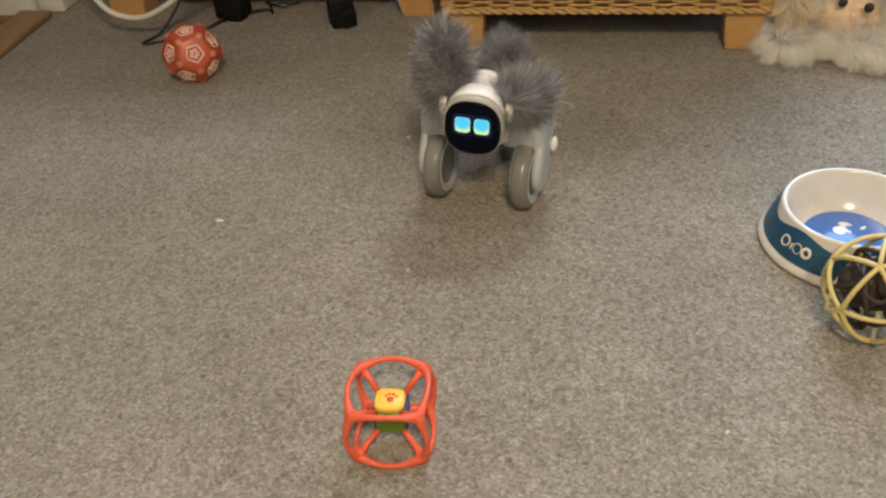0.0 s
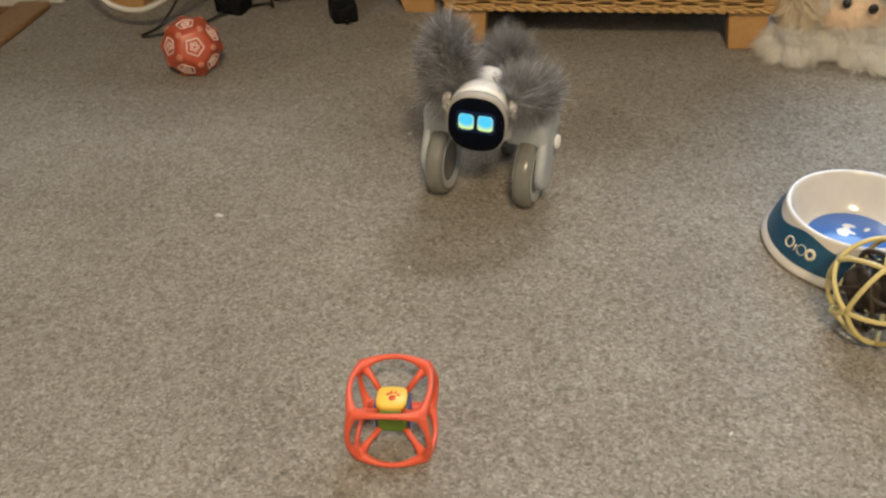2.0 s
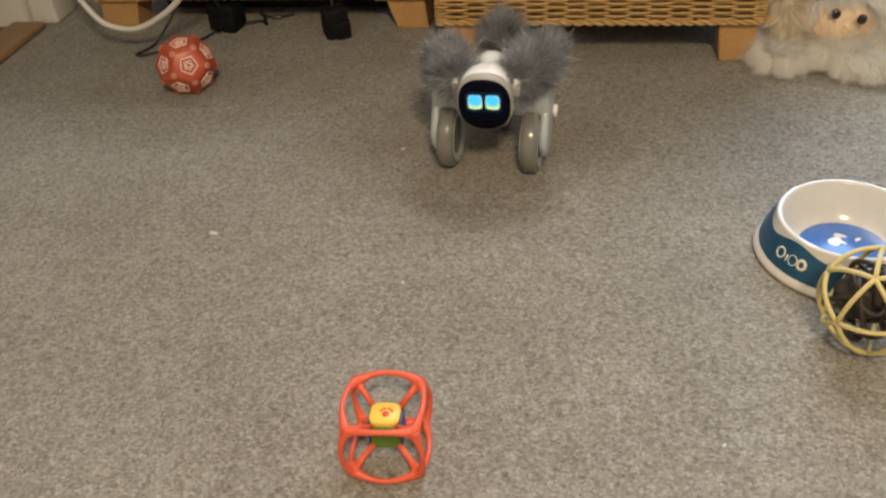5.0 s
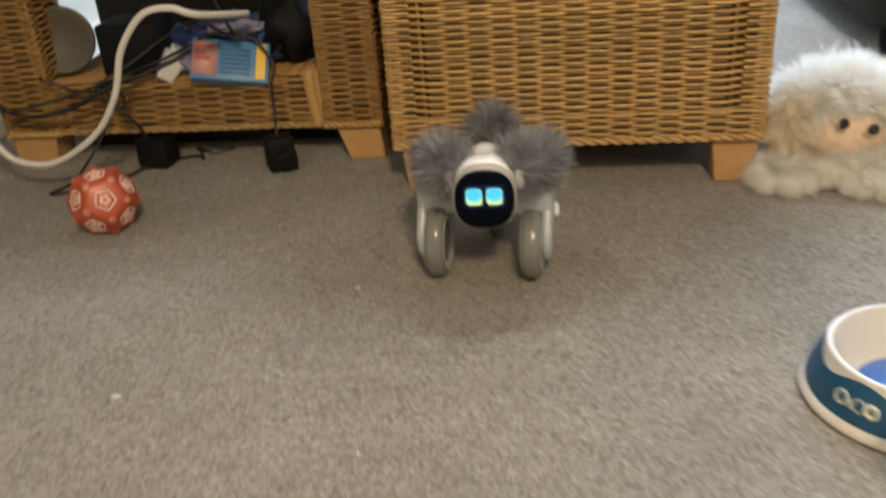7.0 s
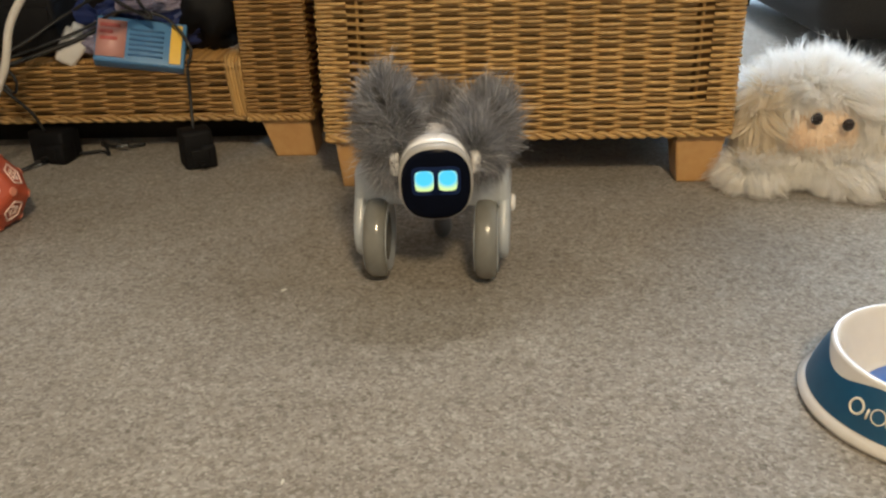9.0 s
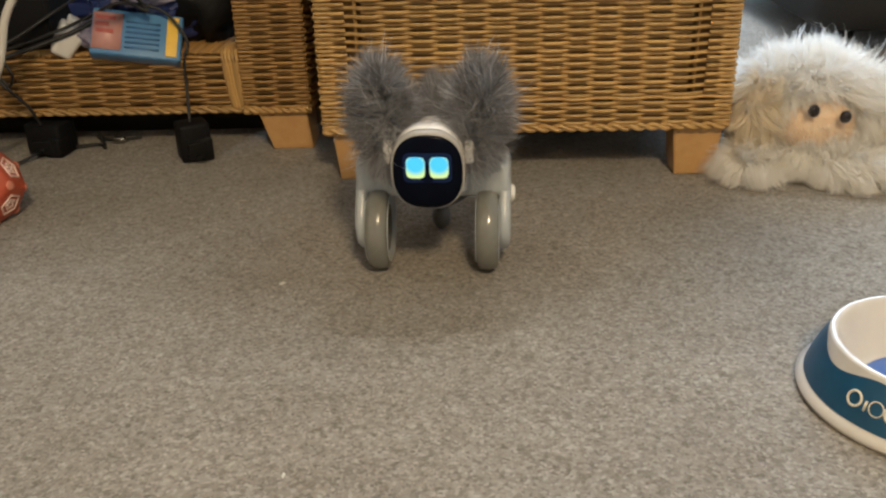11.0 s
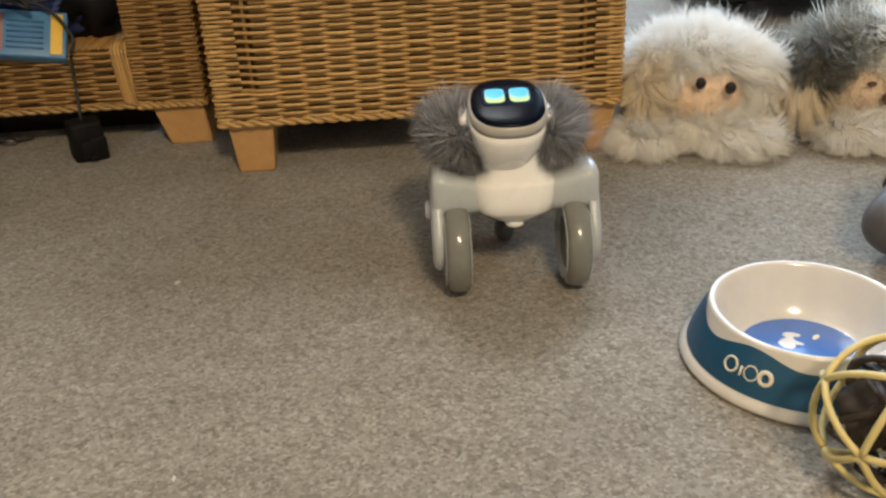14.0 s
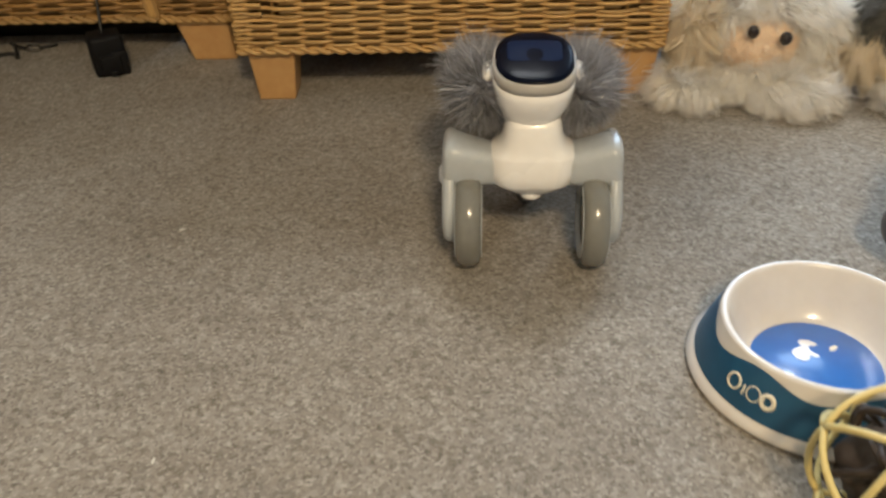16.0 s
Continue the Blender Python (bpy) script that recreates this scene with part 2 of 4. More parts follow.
def raw_mesh(name, verts, faces, material, smooth=True):
    me = bpy.data.meshes.new(name)
    me.from_pydata([tuple(v) for v in verts], [], faces)
    for p in me.polygons:
        p.use_smooth = smooth
    me.materials.append(material)
    me.update()
    return me


def raw_part(name, verts, faces, material, parent, label="", smooth=True):
    ob = new(name, raw_mesh(name, verts, faces, material, smooth))
    ob.parent = parent
    if label:
        ob["label"] = label
    return ob


def thing(name, m, label, category, group="", kind=""):
    ob = new(name)
    ob.empty_display_size = 0.02
    ob.matrix_world = m
    return tagged(ob, label, category, group, kind)


def box(x0, x1, y0, y1, z0, z1, bevel=0.0, taper=(0, 0, 0, 0), bm=None):
    """A box; taper moves the bottom's left, right, front and back sides inwards."""
    own = bm is None
    bm = bmesh.new() if own else bm
    l, r, f, k = taper
    co = [(x0 + l, y0 + f, z0), (x1 - r, y0 + f, z0), (x1 - r, y1 - k, z0), (x0 + l, y1 - k, z0), (x0, y0, z1), (x1, y0, z1), (x1, y1, z1), (x0, y1, z1)]
    v = [bm.verts.new(c) for c in co]
    for q in ((3, 2, 1, 0), (4, 5, 6, 7), (0, 1, 5, 4), (1, 2, 6, 5), (2, 3, 7, 6), (3, 0, 4, 7)):
        bm.faces.new([v[i] for i in q])
    if bevel and own:
        bmesh.ops.bevel(bm, geom=bm.edges[:], offset=bevel, segments=2, profile=0.6, affect="EDGES")
    return bm


def rings(sections, bm=None, cap=True, closed=False):
    """Skins a list of rings, each a list of points."""
    bm = bmesh.new() if bm is None else bm
    vs = [[bm.verts.new(p) for p in s] for s in sections]
    n = len(vs[0])
    pairs = list(zip(vs, vs[1:])) + ([(vs[-1], vs[0])] if closed else [])
    for a, b in pairs:
        for i in range(n):
            bm.faces.new((a[i], a[(i + 1) % n], b[(i + 1) % n], b[i]))
    if cap and not closed:
        bm.faces.new(vs[0][::-1])
        bm.faces.new(vs[-1])
    return bm


def lathe(profile, n=48, axis="z", cap=True):
    """Turns (radius, height) pairs about z, or about x."""
    secs = []
    for r, h in profile:
        s = []
        for i in range(n):
            a = 2 * math.pi * i / n
            p = (r * math.cos(a), r * math.sin(a), h)
            s.append((p[2], p[0], p[1]) if axis == "x" else p)
        secs.append(s)
    return rings(secs, cap=cap)


def tube_data(points, radius, n=6, closed=False):
    pts = [Vector(p) for p in points]
    m = len(pts)
    verts, faces = [], []
    up = Vector((0.13, 0.21, 0.97))
    for i, p in enumerate(pts):
        a = pts[(i - 1) % m] if (closed or i) else p
        b = pts[(i + 1) % m] if (closed or i < m - 1) else p
        d = (b - a).normalized()
        s = d.cross(up)
        s = s.normalized() if s.length > 1e-4 else d.cross(Vector((1, 0, 0))).normalized()
        w = s.cross(d)
        r = radius(i / max(m - 1, 1)) if callable(radius) else radius
        for k in range(n):
            t = 2 * math.pi * k / n
            verts.append(p + r * (math.cos(t) * s + math.sin(t) * w))
    for i in range(m if closed else m - 1):
        j = (i + 1) % m
        for k in range(n):
            faces.append((i * n + k, i * n + (k + 1) % n, j * n + (k + 1) % n, j * n + k))
    if not closed:
        faces.append(tuple(range(n))[::-1])
        faces.append(tuple((m - 1) * n + k for k in range(n)))
    return verts, faces


def joined(chunks):
    verts, faces = [], []
    for v, f in chunks:
        o = len(verts)
        verts += v
        faces += [tuple(i + o for i in q) for q in f]
    return verts, faces


def spline(points, steps=8):
    """A smooth curve through points."""
    p = [Vector(q) for q in points]
    p = [2 * p[0] - p[1]] + p + [2 * p[-1] - p[-2]]
    out = []
    for i in range(1, len(p) - 2):
        for s in range(steps):
            t = s / steps
            a, b, c, d = p[i - 1:i + 3]
            out.append(0.5 * ((2 * b) + (c - a) * t + (2 * a - 5 * b + 4 * c - d) * t * t + (3 * b - a - 3 * c + d) * t ** 3))
    return out + [p[-2]]


def ellipsoid(c, r, u=24, v=14, lump=0.0, seed=0):
    secs = []
    for i in range(1, v):
        th = math.pi * i / v
        s = []
        for k in range(u):
            a = 2 * math.pi * k / u
            d = Vector((math.sin(th) * math.cos(a), math.sin(th) * math.sin(a), -math.cos(th)))
            f = 1 + lump * noise.noise(d * 2.3 + Vector((seed, 0, 0)))
            s.append((c[0] + r[0] * d.x * f, c[1] + r[1] * d.y * f, c[2] + r[2] * d.z * f))
        secs.append(s)
    return rings(secs)


def strands(rng, blobs, count, length, width, sag=0.3, comb=(0, 0, 0), wild=0.35, keep=None, segs=3, floor_z=None, locks=0.0, clumps=0, pull=0.6, flat=0.45):
    """Tapered hairs that grow from ellipsoids (centre, radii), joined in one mesh, with the ellipsoids as their skin."""
    verts, faces = [], []
    for c, r in blobs:
        bm = ellipsoid(c, [q * 0.96 for q in r], 16, 10)
        bm.verts.index_update()
        o = len(verts)
        verts += [v.co.copy() for v in bm.verts]
        faces += [tuple(v.index + o for v in f.verts) for f in bm.faces]
        bm.free()
    weight = np.array([r[0] * r[1] + r[1] * r[2] + r[0] * r[2] for c, r in blobs])
    pick = rng.choice(len(blobs), count, p=weight / weight.sum())
    comb = Vector(comb)
    tufts = []
    for c, r in blobs if clumps else ():
        tips = []
        for _ in range(clumps):
            d = Vector(rng.normal(size=3)).normalized()
            root = Vector((c[0] + r[0] * d.x, c[1] + r[1] * d.y, c[2] + r[2] * d.z))
            nrm = Vector((d.x / r[0], d.y / r[1], d.z / r[2])).normalized()
            way = (nrm + comb + wild * 1.3 * Vector(rng.normal(size=3)) + Vector((0, 0, -sag * 0.7))).normalized()
            tips.append((root, root + way * length * (0.75 + 0.6 * rng.random())))
        tufts.append((np.array([t[0] for t in tips]), [t[1] for t in tips]))
    for j in pick:
        c, r = blobs[j]
        d = Vector(rng.normal(size=3)).normalized()
        root = Vector((c[0] + r[0] * d.x, c[1] + r[1] * d.y, c[2] + r[2] * d.z))
        if keep and not keep(root, d):
            continue
        nrm = Vector((d.x / r[0], d.y / r[1], d.z / r[2])).normalized()
        lock = noise.noise_vector(root * 70.0) * locks
        way = (nrm + comb + lock + wild * Vector(rng.normal(size=3))).normalized()
        ln = length * (0.55 + 0.75 * rng.random())
        side = way.cross(nrm + flat * Vector(rng.normal(size=3))).normalized() * width * (0.6 + 0.8 * rng.random())
        goal = None
        if clumps:
            goal = tufts[j][1][int(np.argmin(((tufts[j][0] - np.array(root)) ** 2).sum(1)))]
        o = len(verts)
        p = root - nrm * 0.002
        for s in range(segs):
            k = 1 - 0.75 * s / segs
            verts += [p - side * k, p + side * k]
            if goal is not None:
                way = way.lerp((goal - p).normalized(), pull * (0.35 + 0.65 * s / segs)).normalized()
            way = (way + Vector((0, 0, -sag * 1.6 / segs))).normalized()
            p = p + way * (ln / segs)
            if floor_z is not None and p.z < floor_z:
                p.z = floor_z + 0.001 * rng.random()
        verts.append(p)
        for s in range(segs - 1):
            a = o + 2 * s
            faces.append((a, a + 1, a + 3, a + 2))
        a = o + 2 * (segs - 1)
        faces.append((a, a + 1, a + 2))
    return verts, faces


def superellipse(a, b, e, n, y, cx=0.0, cz=0.0):
    out = []
    for i in range(n):
        t = 2 * math.pi * i / n
        c, s = math.cos(t), math.sin(t)
        out.append((cx + a * math.copysign(abs(c) ** (2 / e), c), y, cz + b * math.copysign(abs(s) ** (2 / e), s)))
    return out


def slab(a, b, e, y0, y1, n=32, edge=0.0008, cx=0.0, cz=0.0):
    """A flat rounded piece that faces -y, from y0 (back) to y1 (front)."""
    return rings([superellipse(a, b, e, n, y0, cx, cz), superellipse(a, b, e, n, y1 + edge * 0.5, cx, cz), superellipse(a - edge, b - edge, e, n, y1, cx, cz)])

# ---- the room ----
X0, X1, Y0, Y1, ZC = -0.96, 2.3, -2.2, 2.6, 2.38


def structure(name, bm, material, label, category, smooth=False):
    return tagged(mesh_object(name, bm, material, smooth), label, category, kind="structure")


structure("floor", box(X0 - 0.02, X1, Y0, Y1, -0.05, 0.0), CARPET, "speckled grey-beige cut pile carpet on the room's floor", "carpet")
structure("ceiling", box(X0 - 0.1, X1 + 0.1, Y0 - 0.1, Y1 + 0.1, ZC, ZC + 0.1), CEIL, "plain white painted ceiling over the room", "ceiling")
structure("wall_right", box(X1, X1 + 0.1, Y0, Y1, 0, ZC), WALL, "plain cream painted wall beside the room", "wall")
structure("wall_front", box(X0, X1, Y0 - 0.1, Y0, 0, ZC), WALL, "plain cream painted wall of the room", "wall")
bm = bmesh.new()
for x0, x1, z0, z1 in ((X0, 0.1, 0, ZC), (1.4, X1, 0, ZC), (0.1, 1.4, 2.05, ZC)):
    box(x0, x1, Y1, Y1 + 0.12, z0, z1, bm=bm)
structure("wall_back", bm, WALL, "cream painted wall with a window opening", "wall")
bm = bmesh.new()
for y0, y1, z0, z1 in ((1.24, Y1, 0, ZC), (Y0, 0.42, 0, ZC), (0.42, 1.24, 2.05, ZC)):
    box(X0 - 0.1, X0, y0, y1, z0, z1, bm=bm)
structure("wall_left", bm, WALL, "cream painted wall with a doorway", "wall")

# assumed opening, out of view, for the cool daylight
window = thing("window_1", pose(0.75, Y1 + 0.06, 1.025), "unseen white framed garden door, assumed as the source of cool daylight", "glazed door", kind="structure")
for nm, b in (("window_frame", (-0.65, -0.60, -0.03, 0.03, -1.025, 1.025)), ("window_frame", (0.60, 0.65, -0.03, 0.03, -1.025, 1.025)), ("window_frame", (-0.60, 0.60, -0.03, 0.03, 0.975, 1.025)), ("window_sill", (-0.60, 0.60, -0.05, 0.03, -1.025, -0.98))):
    part(nm, box(*b, bevel=0.004), GLOSS, window)

# doorway on the left: white architrave, wooden threshold, boards beyond
door = thing("door_1", pose(X0, 0.83, 0), "white painted door frame with a wooden threshold strip", "door frame", kind="structure")
part("architrave", box(-0.02, 0.028, 0.405, 0.475, 0.0, 2.11, bevel=0.006), GLOSS, door, "white gloss upright architrave")
part("architrave", box(-0.02, 0.028, -0.475, -0.405, 0.0, 2.11, bevel=0.006), GLOSS, door, "white gloss upright architrave")
part("architrave", box(-0.02, 0.028, -0.405, 0.405, 2.05, 2.11, bevel=0.006), GLOSS, door, "white gloss head architrave")
part("jamb", box(-0.10, -0.022, 0.392, 0.408, 0.0, 2.05, bevel=0.003), GLOSS, door)
part("threshold", box(-0.05, 0.012, -0.41, 0.392, 0.0, 0.012, bevel=0.004), OAK, door, "worn brown wooden threshold strip")
hall = thing("hall_floor", pose(0, 0, 0), "dark brown wooden floorboards beyond the doorway", "floor", kind="structure")
for i in range(8):
    part("board", box(X0 - 1.0, X0 - 0.052, 0.05 + 0.19 * i, 0.236 + 0.19 * i, -0.03, 0.001, bevel=0.002), BOARD, hall)
structure("wall_hall", box(X0 - 1.1, X0 - 1.0, -0.2, 1.8, 0, ZC), surface("hall_wood_panel", (0.10, 0.045, 0.018), (0.17, 0.08, 0.035), 40, 6, 0.5), "dark brown wood panelled wall of the hall", "wall")
structure("wall_hall_end", box(X0 - 1.0, X0 - 0.1, 1.6, 1.7, 0, ZC), WALL, "cream hall wall", "wall")
structure("wall_hall_side", box(X0 - 1.0, X0 - 0.1, -0.1, 0.0, 0, ZC), WALL, "cream hall wall", "wall")
structure("ceiling_hall", box(X0 - 1.1, X0 - 0.1, -0.1, 1.7, ZC, ZC + 0.1), CEIL, "white hall ceiling", "ceiling")
structure("baseboard", box(X0, 0.095, Y1 - 0.016, Y1, 0.0, 0.10, bevel=0.003), GLOSS, "white painted skirting board along the wall", "skirting")
structure("baseboard_left", box(X0, X0 + 0.016, 1.31, Y1 - 0.02, 0.0, 0.10, bevel=0.003), GLOSS, "white painted skirting board along the wall", "skirting")

# fixtures of assumed form, out of view, added round the two lamps
lamp = thing("unseen_ceiling_light", pose(0.10, 1.90, ZC), "unseen square ceiling panel, assumed as the overhead light source", "ceiling light")
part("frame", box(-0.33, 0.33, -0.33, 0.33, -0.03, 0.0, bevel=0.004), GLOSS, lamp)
pend = thing("unseen_pendant_lamp", pose(0.26, -0.75, ZC), "unseen pendant lamp, assumed as the warm light source behind the camera", "lamp")
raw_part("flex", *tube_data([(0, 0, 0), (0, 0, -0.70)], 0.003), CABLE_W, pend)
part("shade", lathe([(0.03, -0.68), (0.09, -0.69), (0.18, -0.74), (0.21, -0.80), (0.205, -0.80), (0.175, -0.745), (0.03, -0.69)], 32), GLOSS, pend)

# ---- woven rattan furniture ----


def rod(x0, x1, phase, step, amp, r, y=0.0, gaps=(), n=5):
    """One cane that passes in front of and behind upright stakes, along x."""
    chunks, run = [], []
    count = max(2, int(round((x1 - x0) / step * 8)))
    for i in range(count + 1):
        x = x0 + (x1 - x0) * i / count
        if any(a < x < b for a, b in gaps):
            if len(run) > 1:
                chunks.append(tube_data(run, r, n))
            run = []
            continue
        wave = max(-1.0, min(1.0, 1.6 * math.cos(math.pi * (x - x0) / step + phase)))
        near_end = min(1.0, 0.15 + min(x - x0, x1 - x) / (0.6 * step))
        run.append((x, y - amp * wave * near_end, 0.0))
    if len(run) > 1:
        chunks.append(tube_data(run, r, n))
    return joined(chunks)


def woven_panel(name, parent, width, z0, z1, step, at, gaps=(), pitch=0.0047, label="", amp=0.0027, r=0.00228, cane=None):
    cane = cane or CANE
    """A woven panel: backing, upright stakes and one cane a row; its front faces -y of the pose."""
    # the dark backing puts the shade between canes into its colour
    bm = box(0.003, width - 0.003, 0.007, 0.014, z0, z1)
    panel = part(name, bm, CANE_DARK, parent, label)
    panel.matrix_local = at
    me = [raw_mesh("cane", *rod(0, width, math.pi * k, step, amp, r, gaps=gaps if k else ()), cane) for k in (0, 1)]
    for i in range(int((z1 - z0) / pitch)):
        ob = new("cane", me[i % 2])
        ob.parent = panel
        ob.location = (0, 0.0012 * (random.random() - 0.5), z0 + pitch * (i + 0.5) + 0.0008 * (random.random() - 0.5))
        ob.rotation_euler = (0, radians(0.16 * (random.random() - 0.5)), 0)
    k = int(round(width / step))
    me = raw_mesh("stake", *tube_data([(0, 0, z0), (0, 0, z1)], 0.0022, 5), cane)
    for j in range(k + 1):
        ob = new("stake", me)
        ob.parent = panel
        ob.location = (min(max(j * step + step * 0.5, 0.004), width - 0.004), 0.0035, 0)
    return panel


def braid(name, parent, points, r, turns, label=""):
    """Two canes twisted about one another along a line."""
    pts = [Vector(p) for p in points]
    lens = [0.0]
    for a, b in zip(pts, pts[1:]):
        lens.append(lens[-1] + (b - a).length)
    for side in (0, 1):
        run = []
        m = max(16, int(turns * 8))
        for i in range(m + 1):
            s = lens[-1] * i / m
            j = max(k for k in range(len(pts) - 1) if lens[k] <= s + 1e-9)
            p = pts[j].lerp(pts[j + 1], (s - lens[j]) / max(lens[j + 1] - lens[j], 1e-6))
            a = 2 * math.pi * turns * i / m + math.pi * side
            run.append(p + Vector((0, math.cos(a) * r * 0.7, math.sin(a) * r)))
        raw_part(name, *tube_data(run, r, 5), CANE, parent, label)


def leg(parent, x0, x1, y0, y1, z1, taper):
    return part("leg", box(x0, x1, y0, y1, 0.0, z1, bevel=0.003, taper=taper), LEGWOOD, parent, "varnished honey-coloured tapered wooden leg", smooth=False)


cabinet = thing("rattan_chest", pose(-0.213, 1.086, 0), "honey-brown woven rattan chest on tapered wooden legs", "chest")
W, D, H, ZB = 0.472, 0.40, 0.60, 0.060
part("body", box(0.010, W - 0.010, 0.014, D - 0.010, ZB + 0.004, H), CANE_DARK, cabinet, "chest body toned dark for the shade in the weave's gaps")
woven_panel("front_panel", cabinet, W, ZB + 0.008, ZB + 0.0410, W / 16, pose(0, 0, 0), label="woven rattan front below the door")
woven_panel("front_panel", cabinet, W, ZB + 0.0409, 0.42, W / 16, pose(0, 0, 0), gaps=((0.034, 0.050), (W - 0.050, W - 0.034)), label="woven rattan front with open slots beside the posts")
woven_panel("side_panel", cabinet, D, ZB + 0.008, 0.42, D / 13, pose(0, D, 0, 0, 0, -90))
woven_panel("side_panel", cabinet, D, ZB + 0.008, 0.42, D / 13, pose(W, 0, 0, 0, 0, 90))
# added board that keeps light from behind out from under the chest
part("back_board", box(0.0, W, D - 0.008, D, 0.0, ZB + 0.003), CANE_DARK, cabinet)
# out of view; its height is set for the shadow on the carpet
part("lid", box(-0.008, W + 0.008, -0.010, D, 0.425, H, bevel=0.006), CANE, cabinet, "unseen top of the chest, raised to lengthen its shadow")
braid("bottom_braid", cabinet, [(0, -0.001, ZB + 0.005), (W, -0.001, ZB + 0.005)], 0.0027, 15, "twisted cane edging")
for sx in (0, 1):
    braid("bottom_braid", cabinet, [(W * sx, 0, ZB + 0.005), (W * sx, D, ZB + 0.005)], 0.0027, 13, "twisted cane edging")
leg(cabinet, 0.008, 0.062, 0.006, 0.058, ZB + 0.004, (0.006, 0.006, 0.006, 0.006))
leg(cabinet, W - 0.062, W - 0.002, 0.006, 0.058, ZB + 0.004, (0.007, 0.008, 0.006, 0.006))
leg(cabinet, 0.008, 0.062, D - 0.06, D - 0.01, ZB + 0.004, (0.006, 0.006, 0.006, 0.006))
leg(cabinet, W - 0.062, W - 0.008, D - 0.06, D - 0.01, ZB + 0.004, (0.006, 0.006, 0.006, 0.006))

stand = thing("rattan_stand", pose(-0.832, 1.212, 0), "open honey-brown woven rattan stand crowded with cables", "media stand")
SW, SD, PW, SB, SH = 0.582, 0.38, 0.086, 0.052, 0.68
for x in (0.0, SW - PW):
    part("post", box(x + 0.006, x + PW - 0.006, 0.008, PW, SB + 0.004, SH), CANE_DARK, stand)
    woven_panel("post_panel", stand, PW, SB + 0.006, 0.44, PW / 3, pose(x, 0, 0), label="woven rattan post", pitch=0.0048, amp=0.0027, r=0.0023, cane=CANE_SHADED)
    woven_panel("post_panel", stand, PW, SB + 0.006, 0.44, PW / 3, pose(x + PW, 0, 0, 0, 0, 90), pitch=0.0048, amp=0.0027, r=0.0023, cane=CANE_SHADED)
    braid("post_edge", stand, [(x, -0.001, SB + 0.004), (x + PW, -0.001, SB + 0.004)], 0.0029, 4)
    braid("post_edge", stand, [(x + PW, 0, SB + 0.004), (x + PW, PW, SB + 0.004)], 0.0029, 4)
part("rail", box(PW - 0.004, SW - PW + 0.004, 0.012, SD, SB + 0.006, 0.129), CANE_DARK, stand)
woven_panel("rail_panel", stand, SW - 2 * PW, SB + 0.006, 0.129, (SW - 2 * PW) / 12, pose(PW, 0.006, 0), pitch=0.0050, label="woven rattan lower rail", amp=0.0027, r=0.0024, cane=CANE_SHADED)
braid("rail_edge", stand, [(PW, 0.004, SB + 0.004), (SW - PW, 0.004, SB + 0.004)], 0.0026, 13)
for i in range(5):
    raw_part("binding", *tube_data(spline([(SW - PW - 0.003 - 0.0045 * i, 0.05, 0.134), (SW - PW - 0.003 - 0.0045 * i, 0.004, 0.132), (SW - PW - 0.002 - 0.004 * i, 0.0015, 0.09), (SW - PW + 0.002 - 0.004 * i, 0.004, SB + 0.004)], 5), 0.0026, 5), CANE, stand)
# canes that run front to back over the shelf
me_c = raw_mesh("shelf_cane", *tube_data([(0, 0.006, 0.131), (0, 0.10, 0.1315), (0, 0.30, 0.131)], 0.0024, 5), CANE_SHADED)
for i in range(84):
    ob = new("shelf_cane", me_c)
    ob.parent = stand
    ob.location = (PW + 0.003 + i * (SW - 2 * PW - 0.006) / 83, 0.002 * (random.random() - 0.5), 0.0012 * (random.random() - 0.5))
# near-black puts the shelf's dim interior into the colour; overhang blocks leaking light
part("back_panel", box(0.0, SW + 0.036, SD - 0.01, SD, SB, SH), surface("stand_shade_dark", (0.015, 0.011, 0.008), (0.028, 0.02, 0.013), 120, 9, 0.8), stand, "near-black back that gives the stand its dim interior")
# added board against light from behind, under and beside the stand
part("back_board", box(0.0, SW + 0.05, SD - 0.006, SD + 0.002, 0.0, SB - 0.001), CANE_DARK, stand)
# added near-black sheet in place of the shade below the rail
part("plinth", box(0.078, SW - 0.076, 0.100, 0.112, 0.0, SB + 0.004), bpy.data.materials["stand_shade_dark"], stand, "dark sheet standing in for shade under the stand")
# unseen block, tall enough to keep overhead light off the carpet in front
part("top", box(-0.01, SW + 0.01, -0.01, SD, 0.44, SH, bevel=0.006), CANE, stand, "unseen top of the stand, raised to lengthen its shadow")
leg(stand, SW - 0.072, SW - 0.006, 0.004, 0.07, SB + 0.006, (0.018, -0.006, 0.002, 0.006))
# added board that stops side light reaching under the stand
part("side_board", box(SW - 0.020, SW - 0.008, 0.074, SD - 0.082, 0.0, SB + 0.002), CANE_DARK, stand)
leg(stand, 0.004, 0.075, 0.004, 0.07, SB + 0.006, (-0.004, 0.012, 0.002, 0.006))
leg(stand, SW - 0.075, SW - 0.004, SD - 0.08, SD - 0.01, SB + 0.006, (0.012, 0.0, 0.006, 0.002))
leg(stand, 0.004, 0.075, SD - 0.08, SD - 0.01, SB + 0.006, (0.0, 0.012, 0.006, 0.002))

# dark seat in the background
seat = thing("ottoman", pose(0.56, 1.62, 0), "black upholstered low ottoman standing beyond the plush dogs", "ottoman")
part("base", box(0.0, 1.5, 0.0, 0.75, 0.045, 0.30, bevel=0.05), SOFA, seat)
part("seat_cushion", box(0.01, 1.49, 0.005, 0.74, 0.303, 0.42, bevel=0.045), SOFA, seat)
